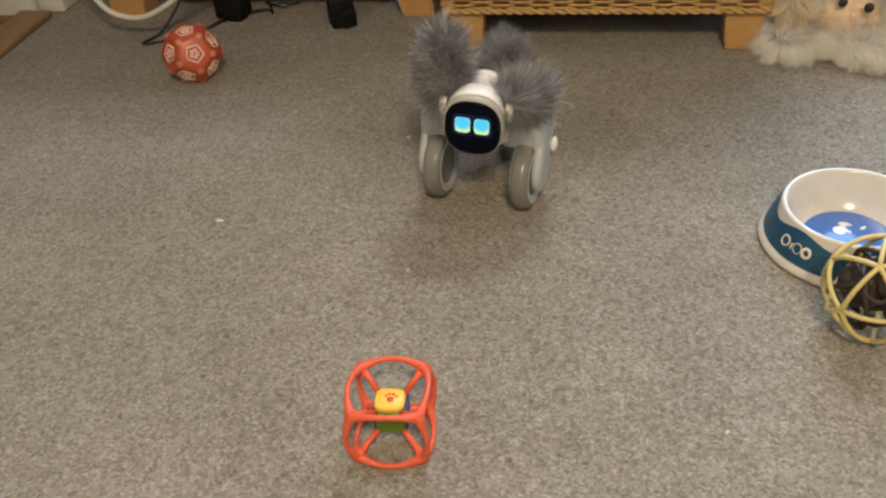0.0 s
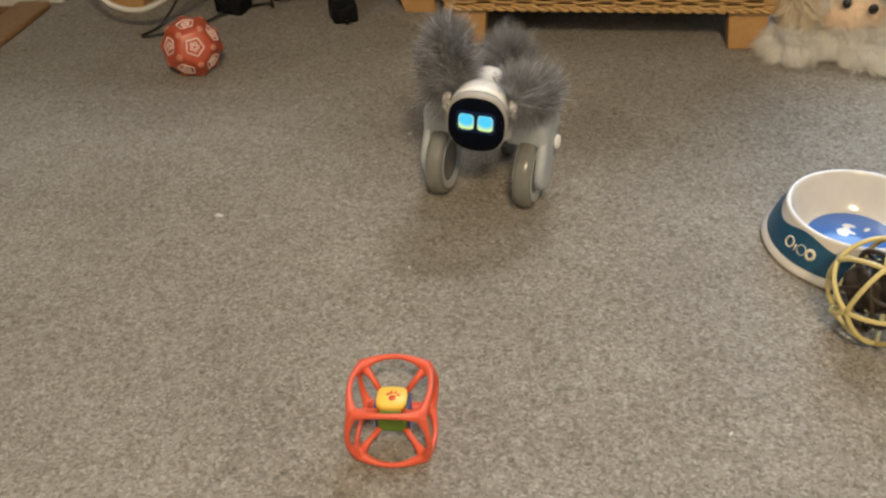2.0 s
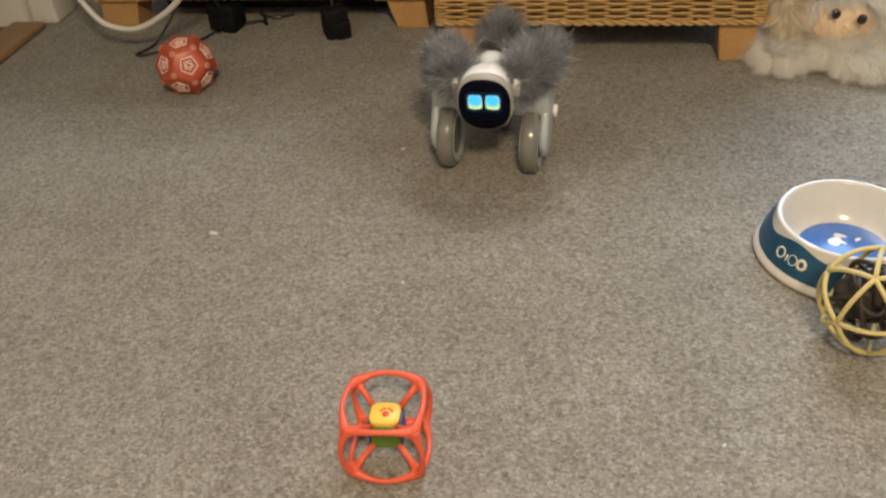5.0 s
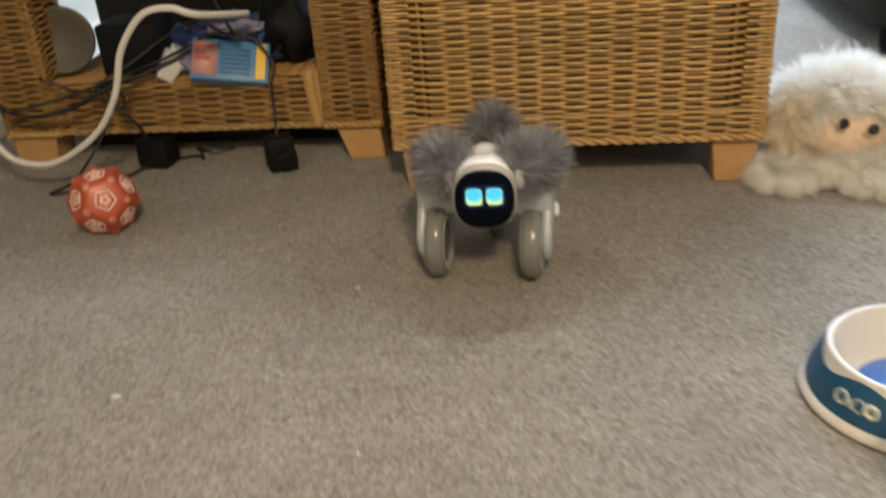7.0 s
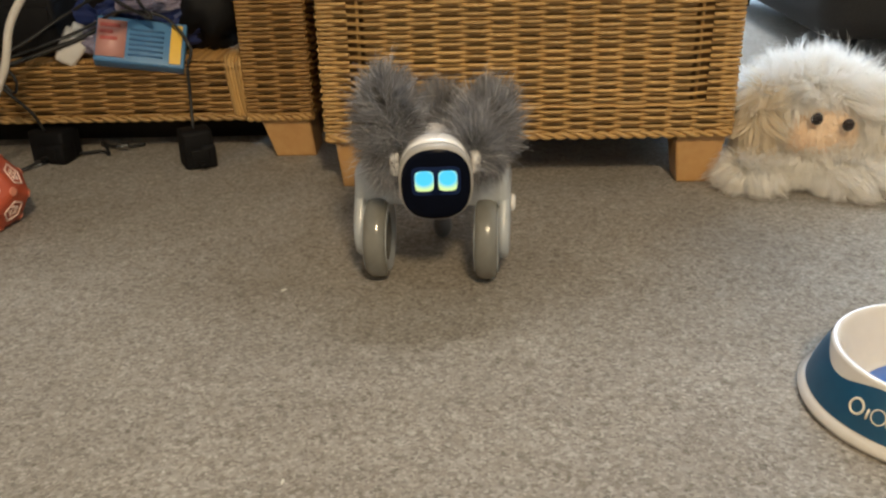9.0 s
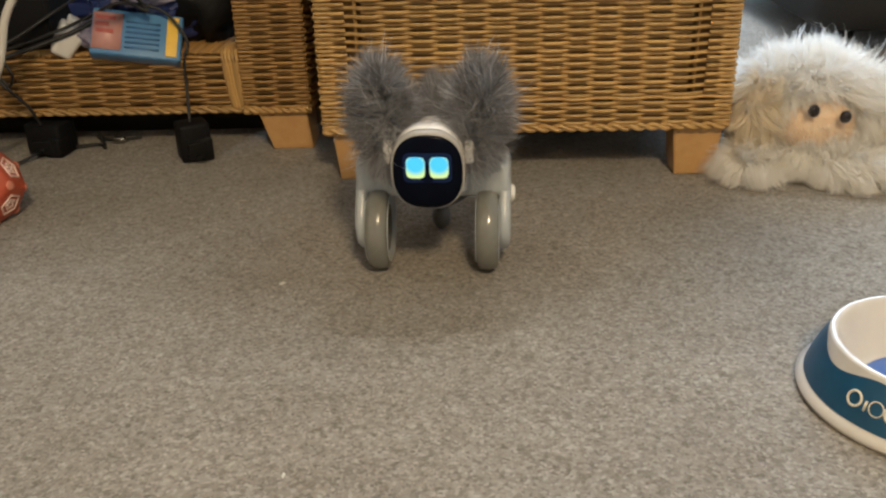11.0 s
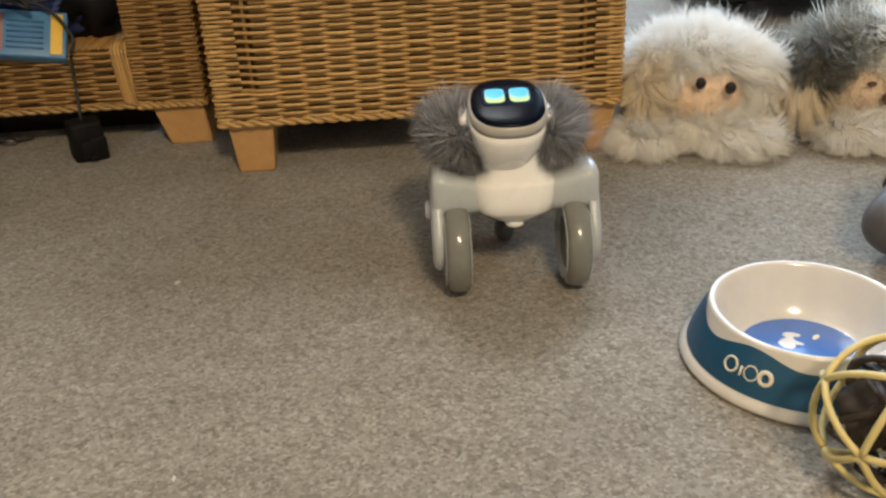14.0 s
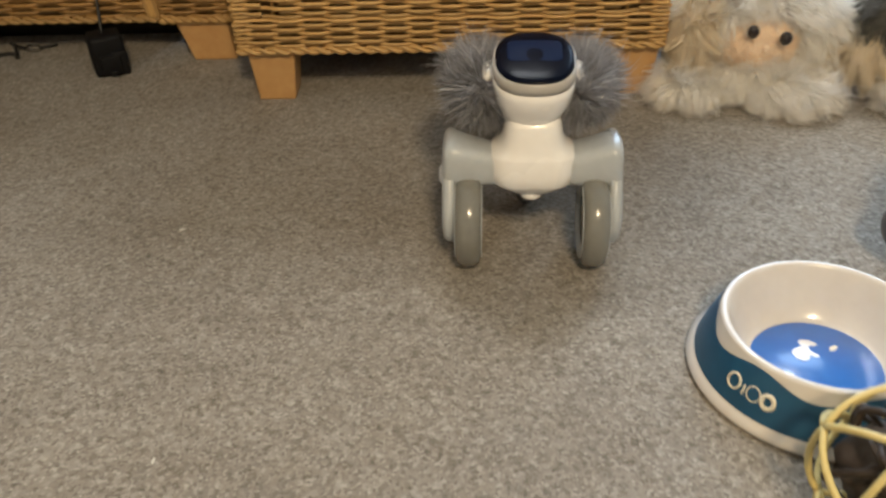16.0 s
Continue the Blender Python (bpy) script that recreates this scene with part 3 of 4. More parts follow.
for x, y in ((0.06, 0.06), (1.4, 0.06), (0.06, 0.68), (1.4, 0.68)):
    part("foot", lathe([(0.02, 0.0), (0.025, 0.055)], 16), BLACK, seat).location = (x, y, 0)

# ---- things on and below the stand ----
SHELF = 0.134
packet = thing("packet", pose(-0.464, 1.200, SHELF - 0.006, -38, 10, 12), "blue printed packet with a yellow flap lying on the shelf", "packet")
part("body", box(-0.055, 0.055, -0.010, 0.010, 0.0, 0.062, bevel=0.003), PACKET, packet)
part("flap", box(0.036, 0.050, -0.012, -0.0102, 0.004, 0.058, bevel=0.0006), YELLOW, packet, "yellow stripe")
part("print", box(-0.053, -0.018, -0.0118, -0.0102, 0.006, 0.056), SALMON, packet, "salmon printed panel")
for i, (a, b) in enumerate(((-0.050, -0.026), (-0.050, -0.034), (-0.049, -0.028))):
    part("print_bar", box(a, b, -0.0126, -0.0119, 0.046 - 0.009 * i, 0.051 - 0.009 * i), REDINK, packet, "unreadable red print")
for i in range(6):
    part("print_bar", box(-0.014, 0.028, -0.0112, -0.0102, 0.010 + 0.007 * i, 0.0125 + 0.007 * i), PACKET3, packet, "unreadable small print")


def crumpled(name, at, size, material, label, category, seed, sharp=1.0):
    """A bag of thin film: a soft body broken by many small creases, with a gathered neck."""
    t = thing(name, pose(*at), label, category)
    bm = ellipsoid((0, 0, size[2]), size, 40, 26, 0.35, seed)
    off = Vector((seed * 3.1, 0, 0))
    for v in bm.verts:
        q = v.co / max(size)
        n = noise.noise(q * 3.0 + off) * 0.16 + abs(noise.noise(q * 7.0 + off)) * 0.20 * sharp
        v.co = Vector((v.co.x * (1 + n), v.co.y * (1 + n), max(0.0, v.co.z * (1 + n * 0.8))))
    part("body", bm, material, t, smooth=False)
    neck = []
    for k, f in enumerate((0.10, 0.22, 0.42)):
        ring = []
        for i in range(18):
            a = 2 * math.pi * i / 18
            w = size[0] * f * (1 + 0.45 * noise.noise(Vector((i * 1.7, k, seed))))
            ring.append((-size[0] * 0.72 - size[0] * 0.20 * k + 0.25 * w * math.cos(a), w * math.cos(a) * 0.5, size[2] * (1.15 + 0.18 * k) + w * math.sin(a) * 0.55))
        neck.append(ring)
    part("gathered_neck", rings(neck), material, t, smooth=False)
    return t


crumpled("pouch", (-0.470, 1.268, SHELF, 0, 0, 10), (0.070, 0.032, 0.036), PACKET2, "crumpled dark blue foil pouch behind the packet", "pouch", 3)
crumpled("wrapper", (-0.522, 1.232, SHELF, 0, 0, -14), (0.030, 0.020, 0.020), FILM, "creased violet plastic wrapper beside the packet", "wrapper", 5)
crumpled("wrapper", (-0.452, 1.243, SHELF + 0.052, 0, 0, 24), (0.036, 0.016, 0.010), FILM, "creased violet plastic wrapper on the dark pouch", "wrapper", 8)
adaptor = thing("white_adaptor", pose(-0.570, 1.222, SHELF - 0.002, 12, 34, 28), "white plastic plug adaptor lying on the shelf", "adaptor")
part("body", box(-0.017, 0.017, -0.014, 0.014, 0.0, 0.044, bevel=0.006, taper=(0.004, 0.004, 0.003, 0.003)), WHITEPL, adaptor)
part("collar", box(-0.011, 0.011, -0.009, 0.009, 0.044, 0.054, bevel=0.003), WHITEPL, adaptor)
bundle = thing("black_box", pose(-0.62, 1.27, SHELF), "black electronic box among the cables", "electronics")
part("body", box(-0.05, 0.04, -0.03, 0.05, 0.0, 0.075, bevel=0.006), BLACK, bundle)
part("cover", box(-0.045, 0.035, -0.034, -0.0305, 0.008, 0.066, bevel=0.0015), BLACK, bundle)
bag = thing("black_bag", pose(-0.39, 1.30, SHELF), "slumped black bag on the shelf", "bag")
part("body", ellipsoid((0, 0, 0.05), (0.05, 0.06, 0.055), 24, 14, 0.4, 9), BLACK, bag)
roll = thing("round_lid", pose(-0.735, 1.262, SHELF + 0.052, 78, 0, 18), "dull grey round plastic lid leaning in the stand", "lid")
part("body", lathe([(0.040, 0.0), (0.050, 0.004), (0.050, 0.012), (0.046, 0.013), (0.038, 0.006)], 32), DULL, roll)


def charger(x, y, w, d, h, rz, tilt, label):
    t = thing("power_adaptor", pose(x, y, 0, tilt, 0, rz), label, "power adaptor", "adaptors under the stand")
    part("body", box(-w / 2, w / 2, -d / 2, d / 2, 0.0, h, bevel=0.005), BLACK, t)
    part("ridge", box(-w * 0.3, w * 0.3, -d / 2 - 0.006, -d / 2 + 0.001, 0.004, h * 0.55, bevel=0.002), BLACK, t)
    part("plug_block", box(w * 0.02, w * 0.52, -d * 0.62, d * 0.1, -0.0 + 0.0, h * 0.62, bevel=0.004), BLACK, t)
    part("pin", box(-0.004, 0.004, -d / 2 - 0.016, -d / 2 - 0.006, 0.006, 0.012, bevel=0.001), BLACK, t)
    return t


charger(-0.402, 1.188, 0.040, 0.036, 0.050, 28, 0, "black power adaptor hanging to the carpet on its cable")
charger(-0.604, 1.222, 0.052, 0.040, 0.044, -12, 0, "black power adaptor lying under the stand")


def cable(name, pts, r, material, label, group="cables of the stand"):
    v, f = tube_data(spline(pts, 7), r, 7)
    return tagged(new(name, raw_mesh(name, v, f, material)), label, "cable", group)


cable("white_cable", [(-0.42, 1.20, 0.225), (-0.457, 1.11, 0.245), (-0.488, 1.10, 0.257), (-0.528, 1.10, 0.249), (-0.565, 1.10, 0.206), (-0.588, 1.10, 0.146), (-0.630, 1.10, 0.091), (-0.699, 1.10, 0.052), (-0.749, 1.10, 0.054), (-0.776, 1.10, 0.077), (-0.800, 1.105, 0.125), (-0.820, 1.13, 0.22), (-0.83, 1.18, 0.36)], 0.0048, CABLE_W, "thick white cable looping in front of the stand")
cable("black_cable", [(-0.402, 1.185, 0.050), (-0.405, 1.203, 0.09), (-0.404, 1.206, 0.126), (-0.40, 1.215, 0.150), (-0.43, 1.225, 0.185), (-0.48, 1.215, 0.196), (-0.52, 1.22, 0.18), (-0.56, 1.20, 0.165), (-0.64, 1.19, 0.140), (-0.72, 1.18, 0.118), (-0.80, 1.16, 0.11), (-0.86, 1.17, 0.15), (-0.87, 1.2, 0.3)], 0.0021, CABLE_B, "thin black cable draped over the woven rail")
cable("black_cable", [(-0.604, 1.20, 0.045), (-0.612, 1.19, 0.075), (-0.64, 1.185, 0.11), (-0.655, 1.19, 0.135), (-0.61, 1.215, 0.16), (-0.56, 1.24, 0.19), (-0.50, 1.23, 0.215), (-0.45, 1.24, 0.20)], 0.0022, CABLE_B, "black cable rising from an adaptor to the shelf")
cable("black_cable", [(-0.604, 1.20, 0.012), (-0.63, 1.165, 0.004), (-0.66, 1.13, 0.004), (-0.72, 1.10, 0.004), (-0.70, 1.14, 0.010), (-0.665, 1.18, 0.06), (-0.645, 1.186, 0.10)], 0.0021, CABLE_B, "black cable trailing over the carpet")
cable("black_cable", [(-0.575, 1.225, 0.006), (-0.55, 1.24, 0.004), (-0.535, 1.225, 0.004), (-0.548, 1.25, 0.012), (-0.56, 1.268, 0.006), (-0.53, 1.255, 0.004), (-0.50, 1.27, 0.004)], 0.0020, CABLE_B, "small tangle of black cable on the carpet")
cable("black_cable", [(-0.66, 1.20, 0.138), (-0.645, 1.192, 0.120), (-0.628, 1.19, 0.100), (-0.622, 1.19, 0.118), (-0.640, 1.193, 0.136), (-0.668, 1.195, 0.125), (-0.70, 1.19, 0.130), (-0.74, 1.185, 0.15)], 0.0020, CABLE_B, "black cable tied in a small loop")
cable("black_cable", [(-0.82, 1.18, 0.118), (-0.77, 1.17, 0.098), (-0.70, 1.172, 0.106), (-0.64, 1.18, 0.132), (-0.58, 1.20, 0.150), (-0.52, 1.22, 0.172), (-0.47, 1.245, 0.21)], 0.0032, CABLE_B, "thick black cable crossing the stand")
cable("black_cable", [(-0.48, 1.24, 0.24), (-0.455, 1.215, 0.205), (-0.44, 1.205, 0.188), (-0.462, 1.21, 0.197), (-0.50, 1.225, 0.215)], 0.0022, CABLE_B, "black cable over the packet")
clip = thing("metal_clip", pose(-0.525, 1.252, 0.003), "small shiny metal plug end on the carpet", "plug")
part("body", box(-0.008, 0.008, -0.004, 0.004, 0.0, 0.007, bevel=0.001), STEEL, clip)

# ---- toys on the carpet ----
PHI = (1 + 5 ** 0.5) / 2


def dodecahedron(radius):
    v = [Vector((a, b, c)) for a in (-1, 1) for b in (-1, 1) for c in (-1, 1)]
    for a in (-1 / PHI, 1 / PHI):
        for b in (-PHI, PHI):
            v += [Vector((0, a, b)), Vector((a, b, 0)), Vector((b, 0, a))]
    v = [p.normalized() * radius for p in v]
    normals = [Vector((a, 0, b * PHI)).normalized() for a in (-1, 1) for b in (-1, 1)]
    normals += [Vector((b * PHI, a, 0)).normalized() for a in (-1, 1) for b in (-1, 1)]
    normals += [Vector((0, b * PHI, a)).normalized() for a in (-1, 1) for b in (-1, 1)]
    return v, normals


def patterned_ball():
    R = 0.0472
    verts, normals = dodecahedron(R)
    front, side = Vector((0.50, -0.80, 0.36)).normalized(), Vector((-0.95, -0.25, 0.12))
    n0 = normals[0]
    n1 = min((n for n in normals if n != n0), key=lambda n: (n - n0).length)
    a = Matrix((n0, (n1 - n0 * n1.dot(n0)).normalized(), n0.cross((n1 - n0 * n1.dot(n0)).normalized()))).transposed()
    s = (side - front * side.dot(front)).normalized()
    b = Matrix((front, s, front.cross(s))).transposed()
    turn = b @ a.inverted()
    verts, normals = [turn @ p for p in verts], [turn @ n for n in normals]
    ball = thing("patterned_ball", pose(-0.580, 0.989, 0.0408), "coral red faceted ball with pale pentagon prints", "ball")
    bm = bmesh.new()
    for p in verts:
        bm.verts.new(p)
    bmesh.ops.convex_hull(bm, input=bm.verts[:])
    bmesh.ops.dissolve_limit(bm, angle_limit=radians(3), verts=bm.verts[:], edges=bm.edges[:])
    bmesh.ops.bevel(bm, geom=bm.edges[:], offset=0.0055, segments=3, profile=0.5, affect="EDGES")
    part("shell", bm, CORAL, ball)
    inr = R * 0.7947
    for n in normals:
        corners = sorted(verts, key=lambda p: (p - n * inr).length)[:5]
        c = n * inr
        u = (corners[0] - c).normalized()
        w = n.cross(u)
        corners.sort(key=lambda p: math.atan2((p - c).dot(w), (p - c).dot(u)))
        ringpts = [c + (p - c) * 0.47 + n * 0.0002 for p in corners]
        dense = [ringpts[i].lerp(ringpts[(i + 1) % 5], k / 4) for i in range(5) for k in range(4)]
        raw_part("pentagon_outline", *tube_data(dense, 0.0013, 5, True), PINK, ball, "pale printed pentagon outline")
        petals = []
        for i in range(5):
            d = (corners[i] - c).normalized()
            mid = c + d * 0.0048 + n * 0.0001
            petals.append(tube_data([mid + (u * math.cos(t) + w * math.sin(t)) * 0.0021 for t in (2 * math.pi * k / 8 for k in range(8))], 0.0012, 4, True))
        raw_part("flower_print", *joined(petals), PINK, ball, "pale flower print")
    for p in verts:
        d = p.normalized()
        q = d.to_track_quat("Z", "Y").to_matrix().to_4x4()
        ob = part("dot", lathe([(0.0052, 0.0), (0.0050, 0.0006), (0.0030, 0.0012)], 14), surface("dot_pink", (0.60, 0.20, 0.12), (0.68, 0.27, 0.18), 120, 14, 0.4) if "dot_pink" not in bpy.data.materials else bpy.data.materials["dot_pink"], ball, "pink dot on a corner")
        ob.matrix_local = Matrix.Translation(d * (R * 0.9400)) @ q
    return ball


patterned_ball()


def cage_toy():
    """A rounded cube cage of rubber bars that holds a small box."""
    toy = thing("cage_toy", pose(-0.1405, 0.325, 0.0330, 0, 0, 4), "orange rubber cage toy with a small coloured box inside", "pet toy")
    a = 0.034

    def bow(p):
        q = Vector(p)
        q = q.normalized() * 0.0470
        return Vector((q.x, q.y, q.z * 0.895))

    for axis in range(3):
        for s in (-1, 1):
            for t in (-1, 1):
                pts = []
                for i in range(13):
                    k = -1 + 2 * i / 12
                    p = [0, 0, 0]
                    p[axis], p[(axis + 1) % 3], p[(axis + 2) % 3] = k * a, s * a, t * a
                    pts.append(bow(p))
                raw_part("bar", *tube_data(pts, lambda f: 0.0023 + 0.0034 * abs(2 * f - 1) ** 2.2, 8), ORANGE, toy)
    for sx in (-1, 1):
        for sy in (-1, 1):
            for sz in (-1, 1):
                out = bow((sx * a, sy * a, sz * a))
                part("corner", ellipsoid(out * 0.985, (0.0058, 0.0058, 0.0058), 14, 10), ORANGE, toy)
                raw_part("spoke", *tube_data([out, out.lerp(Vector((sx, sy, sz)) * 0.0115, 0.5) + Vector((0, 0, 0.001)), Vector((sx, sy, sz)) * 0.0105], lambda f: 0.0050 - 0.0024 * min(1.0, 2.2 * f), 7), ORANGE, toy)
    part("inner_box", box(-0.0125, 0.0125, -0.0125, 0.0125, -0.0135, 0.0125, bevel=0.003), GREEN, toy, "green inner box")
    part("side", box(0.0128, 0.0145, -0.010, 0.010, -0.011, 0.011, bevel=0.0007), BLUEPL, toy, "blue side plate")
    part("side", box(-0.0145, -0.0128, -0.010, 0.010, -0.011, 0.011, bevel=0.0007), BLUEPL, toy, "blue side plate")
    lid = part("lid", slab(0.0128, 0.0118, 3.6, 0.0060, 0.0, 32, 0.002), YELLOW, toy, "rounded yellow lid")
    lid.matrix_local = pose(0, 0, 0.0170, -90)
    chunks = [tube_data([(0.001 + x, y, 0.0162), (0.001 + x, y, 0.0175)], r, 10) for x, y, r in ((0, -0.002, 0.003), (-0.004, 0.002, 0.0014), (-0.0015, 0.004, 0.0014), (0.002, 0.004, 0.0014), (0.0046, 0.0015, 0.0014))]
    raw_part("paw_print", *joined(chunks), ORANGE, toy, "small orange paw print")


cage_toy()


def wire_ball():
    R = 0.0480
    ball = thing("wire_ball", pose(0.278, 0.496, R + 0.0022, 116.6, 61.3, 123.4), "straw yellow wire lattice ball with a dark ribbon inside", "pet toy")
    ico = []
    for a in (-1, 1):
        for b in (-PHI, PHI):
            ico += [Vector((0, a, b)), Vector((a, b, 0)), Vector((b, 0, a))]
    ico = [p.normalized() for p in ico]
    for i in range(12):
        for j in range(i):
            if (ico[i] - ico[j]).length < 1.1:
                raw_part("wire", *tube_data([(ico[i].lerp(ico[j], k / 8)).normalized() * R for k in range(9)], 0.0023, 7), STRAW, ball)
    rng = np.random.default_rng(5)
    for k in range(12):
        p = Vector(rng.normal(size=3)).normalized() * 0.03
        pts = []
        for i in range(7):
            pts.append(p)
            p = p + Vector(rng.normal(size=3)) * 0.017
            if p.length > 0.040:
                p = p.normalized() * 0.039
        raw_part("ribbon", *tube_data(spline(pts, 5), lambda f: 0.0030 - 0.0012 * f, 5), UMBER, ball, "dark brown ribbon")
    part("core", ellipsoid((0, 0.004, -0.012), (0.022, 0.02, 0.018), 20, 12, 0.6, 2), UMBER, ball, "dark brown crumpled core")
    part("bell", ellipsoid((0.020, -0.018, -0.016), (0.007, 0.008, 0.008), 16, 10), STEEL, ball, "small steel bell")


wire_ball()


def pet_bowl():
    bowl = thing("pet_bowl", pose(0.287, 0.634, 0), "white pet bowl with a navy wave band and blue inside", "pet bowl")
    RB, RT, HB = 0.0900, 0.0722, 0.0465

    def wall(h):
        f = h / HB
        return RB - 0.003 + (RT - RB + 0.001) * (f ** 1.5)

    part("body", lathe([(0.084, 0.0), (RB, 0.0015), (RB + 0.0012, 0.005), (RB - 0.003, 0.0085), (wall(0.010), 0.0105), (wall(0.02), 0.02), (wall(0.03), 0.03), (wall(0.04), 0.04), (RT + 0.0005, HB - 0.0025), (RT - 0.0002, HB - 0.0008), (RT - 0.0022, HB), (RT - 0.0046, HB - 0.0008), (RT - 0.0056, HB - 0.003), (RT - 0.0075, 0.040), (RT - 0.011, 0.030), (RT - 0.016, 0.018), (RT - 0.022, 0.0085), (RT - 0.026, 0.0055), (0.040, 0.0045), (0.0, 0.0045)], 96, cap=False), WHITEBOWL, bowl, "white glazed bowl body")
    secs = []
    n = 120
    lo, hi = [], []
    for i in range(n):
        a = 2 * math.pi * i / n
        top = 0.0388 + 0.0036 * math.cos(6 * (a - radians(217)))
        lo.append((a, 0.0106))
        hi.append((a, top))
    rows = 5
    for k in range(rows + 1):
        secs.append([((wall(h0 + (h1 - h0) * k / rows) + 0.0007) * math.cos(a), (wall(h0 + (h1 - h0) * k / rows) + 0.0007) * math.sin(a), h0 + (h1 - h0) * k / rows) for (a, h0), (_, h1) in zip(lo, hi)])
    part("wave_band", rings(secs, cap=False), NAVY, bowl, "navy blue wavy band")
    part("bottom_disc", lathe([(0.0462, 0.0054), (0.0452, 0.0066), (0.0, 0.0066)], 64, cap=False), BLUE, bowl, "bright blue bottom")

    # the maker's mark as plain rings and bars that follow the wall
    def on_wall(u, h):
        a = math.radians(218.5) + 1.22 * u / 0.084
        r = wall(h) + 0.0012
        return (r * math.cos(a), r * math.sin(a), h)

    def ring_mark(u, h, r, w):
        return tube_data([on_wall(u + r * math.cos(t), h + r * 1.15 * math.sin(t)) for t in (2 * math.pi * k / 20 for k in range(20))], w, 5, True)

    mark = [ring_mark(-0.0130, 0.0264, 0.0043, 0.0009), tube_data([on_wall(-0.0056, 0.0218), on_wall(-0.0056, 0.0284)], 0.0009, 5), ring_mark(0.0008, 0.0262, 0.0042, 0.0005), ring_mark(0.0098, 0.0262, 0.0036, 0.0017)]
    raw_part("mark", *joined(mark), CREAM, bowl, "cream mark of three rings and a bar")

    # flat white animal-shaped blot and leaf printed on the blue bottom
    def flat(outline, cx, cy, k, turn):
        c, q = math.cos(radians(turn)), math.sin(radians(turn))
        lo_z, hi_z = 0.0062, 0.0069
        pts = spline([(x, y, 0) for x, y in outline + outline[:1]], 5)[:-1]
        return rings([[(cx + k * (p.x * c - p.y * q), cy + k * (p.x * q + p.y * c), z) for p in pts] for z in (lo_z, hi_z)])

    body = [(-7, -8), (-9, -2), (-5, 3), (-2, 5), (-4, 9), (-1, 12), (4, 12), (9, 9), (7, 7), (3, 6), (4, 1), (9, -3), (7, -5), (3, -4), (2, -8), (-2, -10)]
    part("print", flat(body, -0.004, 0.0125, 0.00105, -12), WHITEBOWL, bowl, "white animal-shaped print", smooth=False)
    part("leaf_print", flat([(-4, 0), (-1, 2), (3, 1.6), (5, 0), (2, -1.8), (-2, -1.6)], 0.0170, 0.0150, 0.0010, 38), CREAM, bowl, "white leaf print", smooth=False)


pet_bowl()


def robot_dog():
    """Only the head and neck come into view; the body stands beyond the bowl."""
    dog = thing("robot_dog", pose(0.445, 0.775, 0), "dark taupe robot dog with a glossy rounded head", "robot dog")
    part("body", ellipsoid((0.19, 0.03, 0.105), (0.095, 0.05, 0.05), 28, 16), TAUPE, dog)
    raw_part("neck", *tube_data([(0.11, 0.025, 0.115), (0.06, 0.01, 0.115), (0.02, 0.0, 0.105)], 0.026, 14), TAUPE, dog)
    for x, y in ((0.125, -0.012), (0.125, 0.07), (0.255, -0.012), (0.255, 0.07)):
        raw_part("leg", *tube_data([(x, y, 0.105), (x + 0.012, y, 0.06), (x, y, 0.016)], 0.017, 12), TAUPE, dog)
        part("paw", ellipsoid((x - 0.006, y, 0.014), (0.024, 0.018, 0.014), 18, 10), TAUPE, dog)
    # skull and muzzle flow into one another
    skull = (Vector((0.004, 0, -0.002)), (0.046, 0.045, 0.056))
    snout = (Vector((-0.040, -0.018, -0.036)), (0.037, 0.033, 0.030))

    def blob(p, e):
        q = Vector(((p.x - e[0].x) / e[1][0], (p.y - e[0].y) / e[1][1], (p.z - e[0].z) / e[1][2]))
        return (q.length - 1) * min(e[1])

    def skin(d):
        """The outermost point of the head along a direction from its middle."""
        c, lo, hi = Vector((-0.016, -0.007, -0.016)), 0.0, 0.12
        for _ in range(26):
            r = (lo + hi) / 2
            p = c + d * r
            a, b = blob(p, skull), blob(p, snout)
            h = max(0.0, 0.030 - abs(a - b)) / 0.030
            if min(a, b) - h * h * 0.0075 < 0:
                lo = r
            else:
                hi = r
        return c + d * lo

    bm = ellipsoid((0, 0, 0), (1, 1, 1), 64, 44)
    for v in bm.verts:
        v.co = skin(v.co.normalized())
    head = part("head", bm, TAUPE, dog, "smooth dark taupe head with a rounded muzzle")
    for d in ((0.12, -0.97, 0.02), (-0.80, 0.62, 0.30)):
        n = Vector(d).normalized()
        ob = part("eye", ellipsoid((0, 0, 0), (0.0066, 0.0105, 0.0040), 22, 14), BEAD, head, "glossy dark eye")
        ob.matrix_local = Matrix.Translation(skin(n)) @ n.to_track_quat("Z", "Y").to_matrix().to_4x4()
    for s in (-1, 1):
        ob = part("ear", ellipsoid((0, 0, -0.03), (0.016, 0.008, 0.036), 18, 12), TAUPE, head, "hanging dark ear")
        ob.location = (0.018, s * 0.046, 0.03)
    return dog, head


DOG, DOG_HEAD = robot_dog()


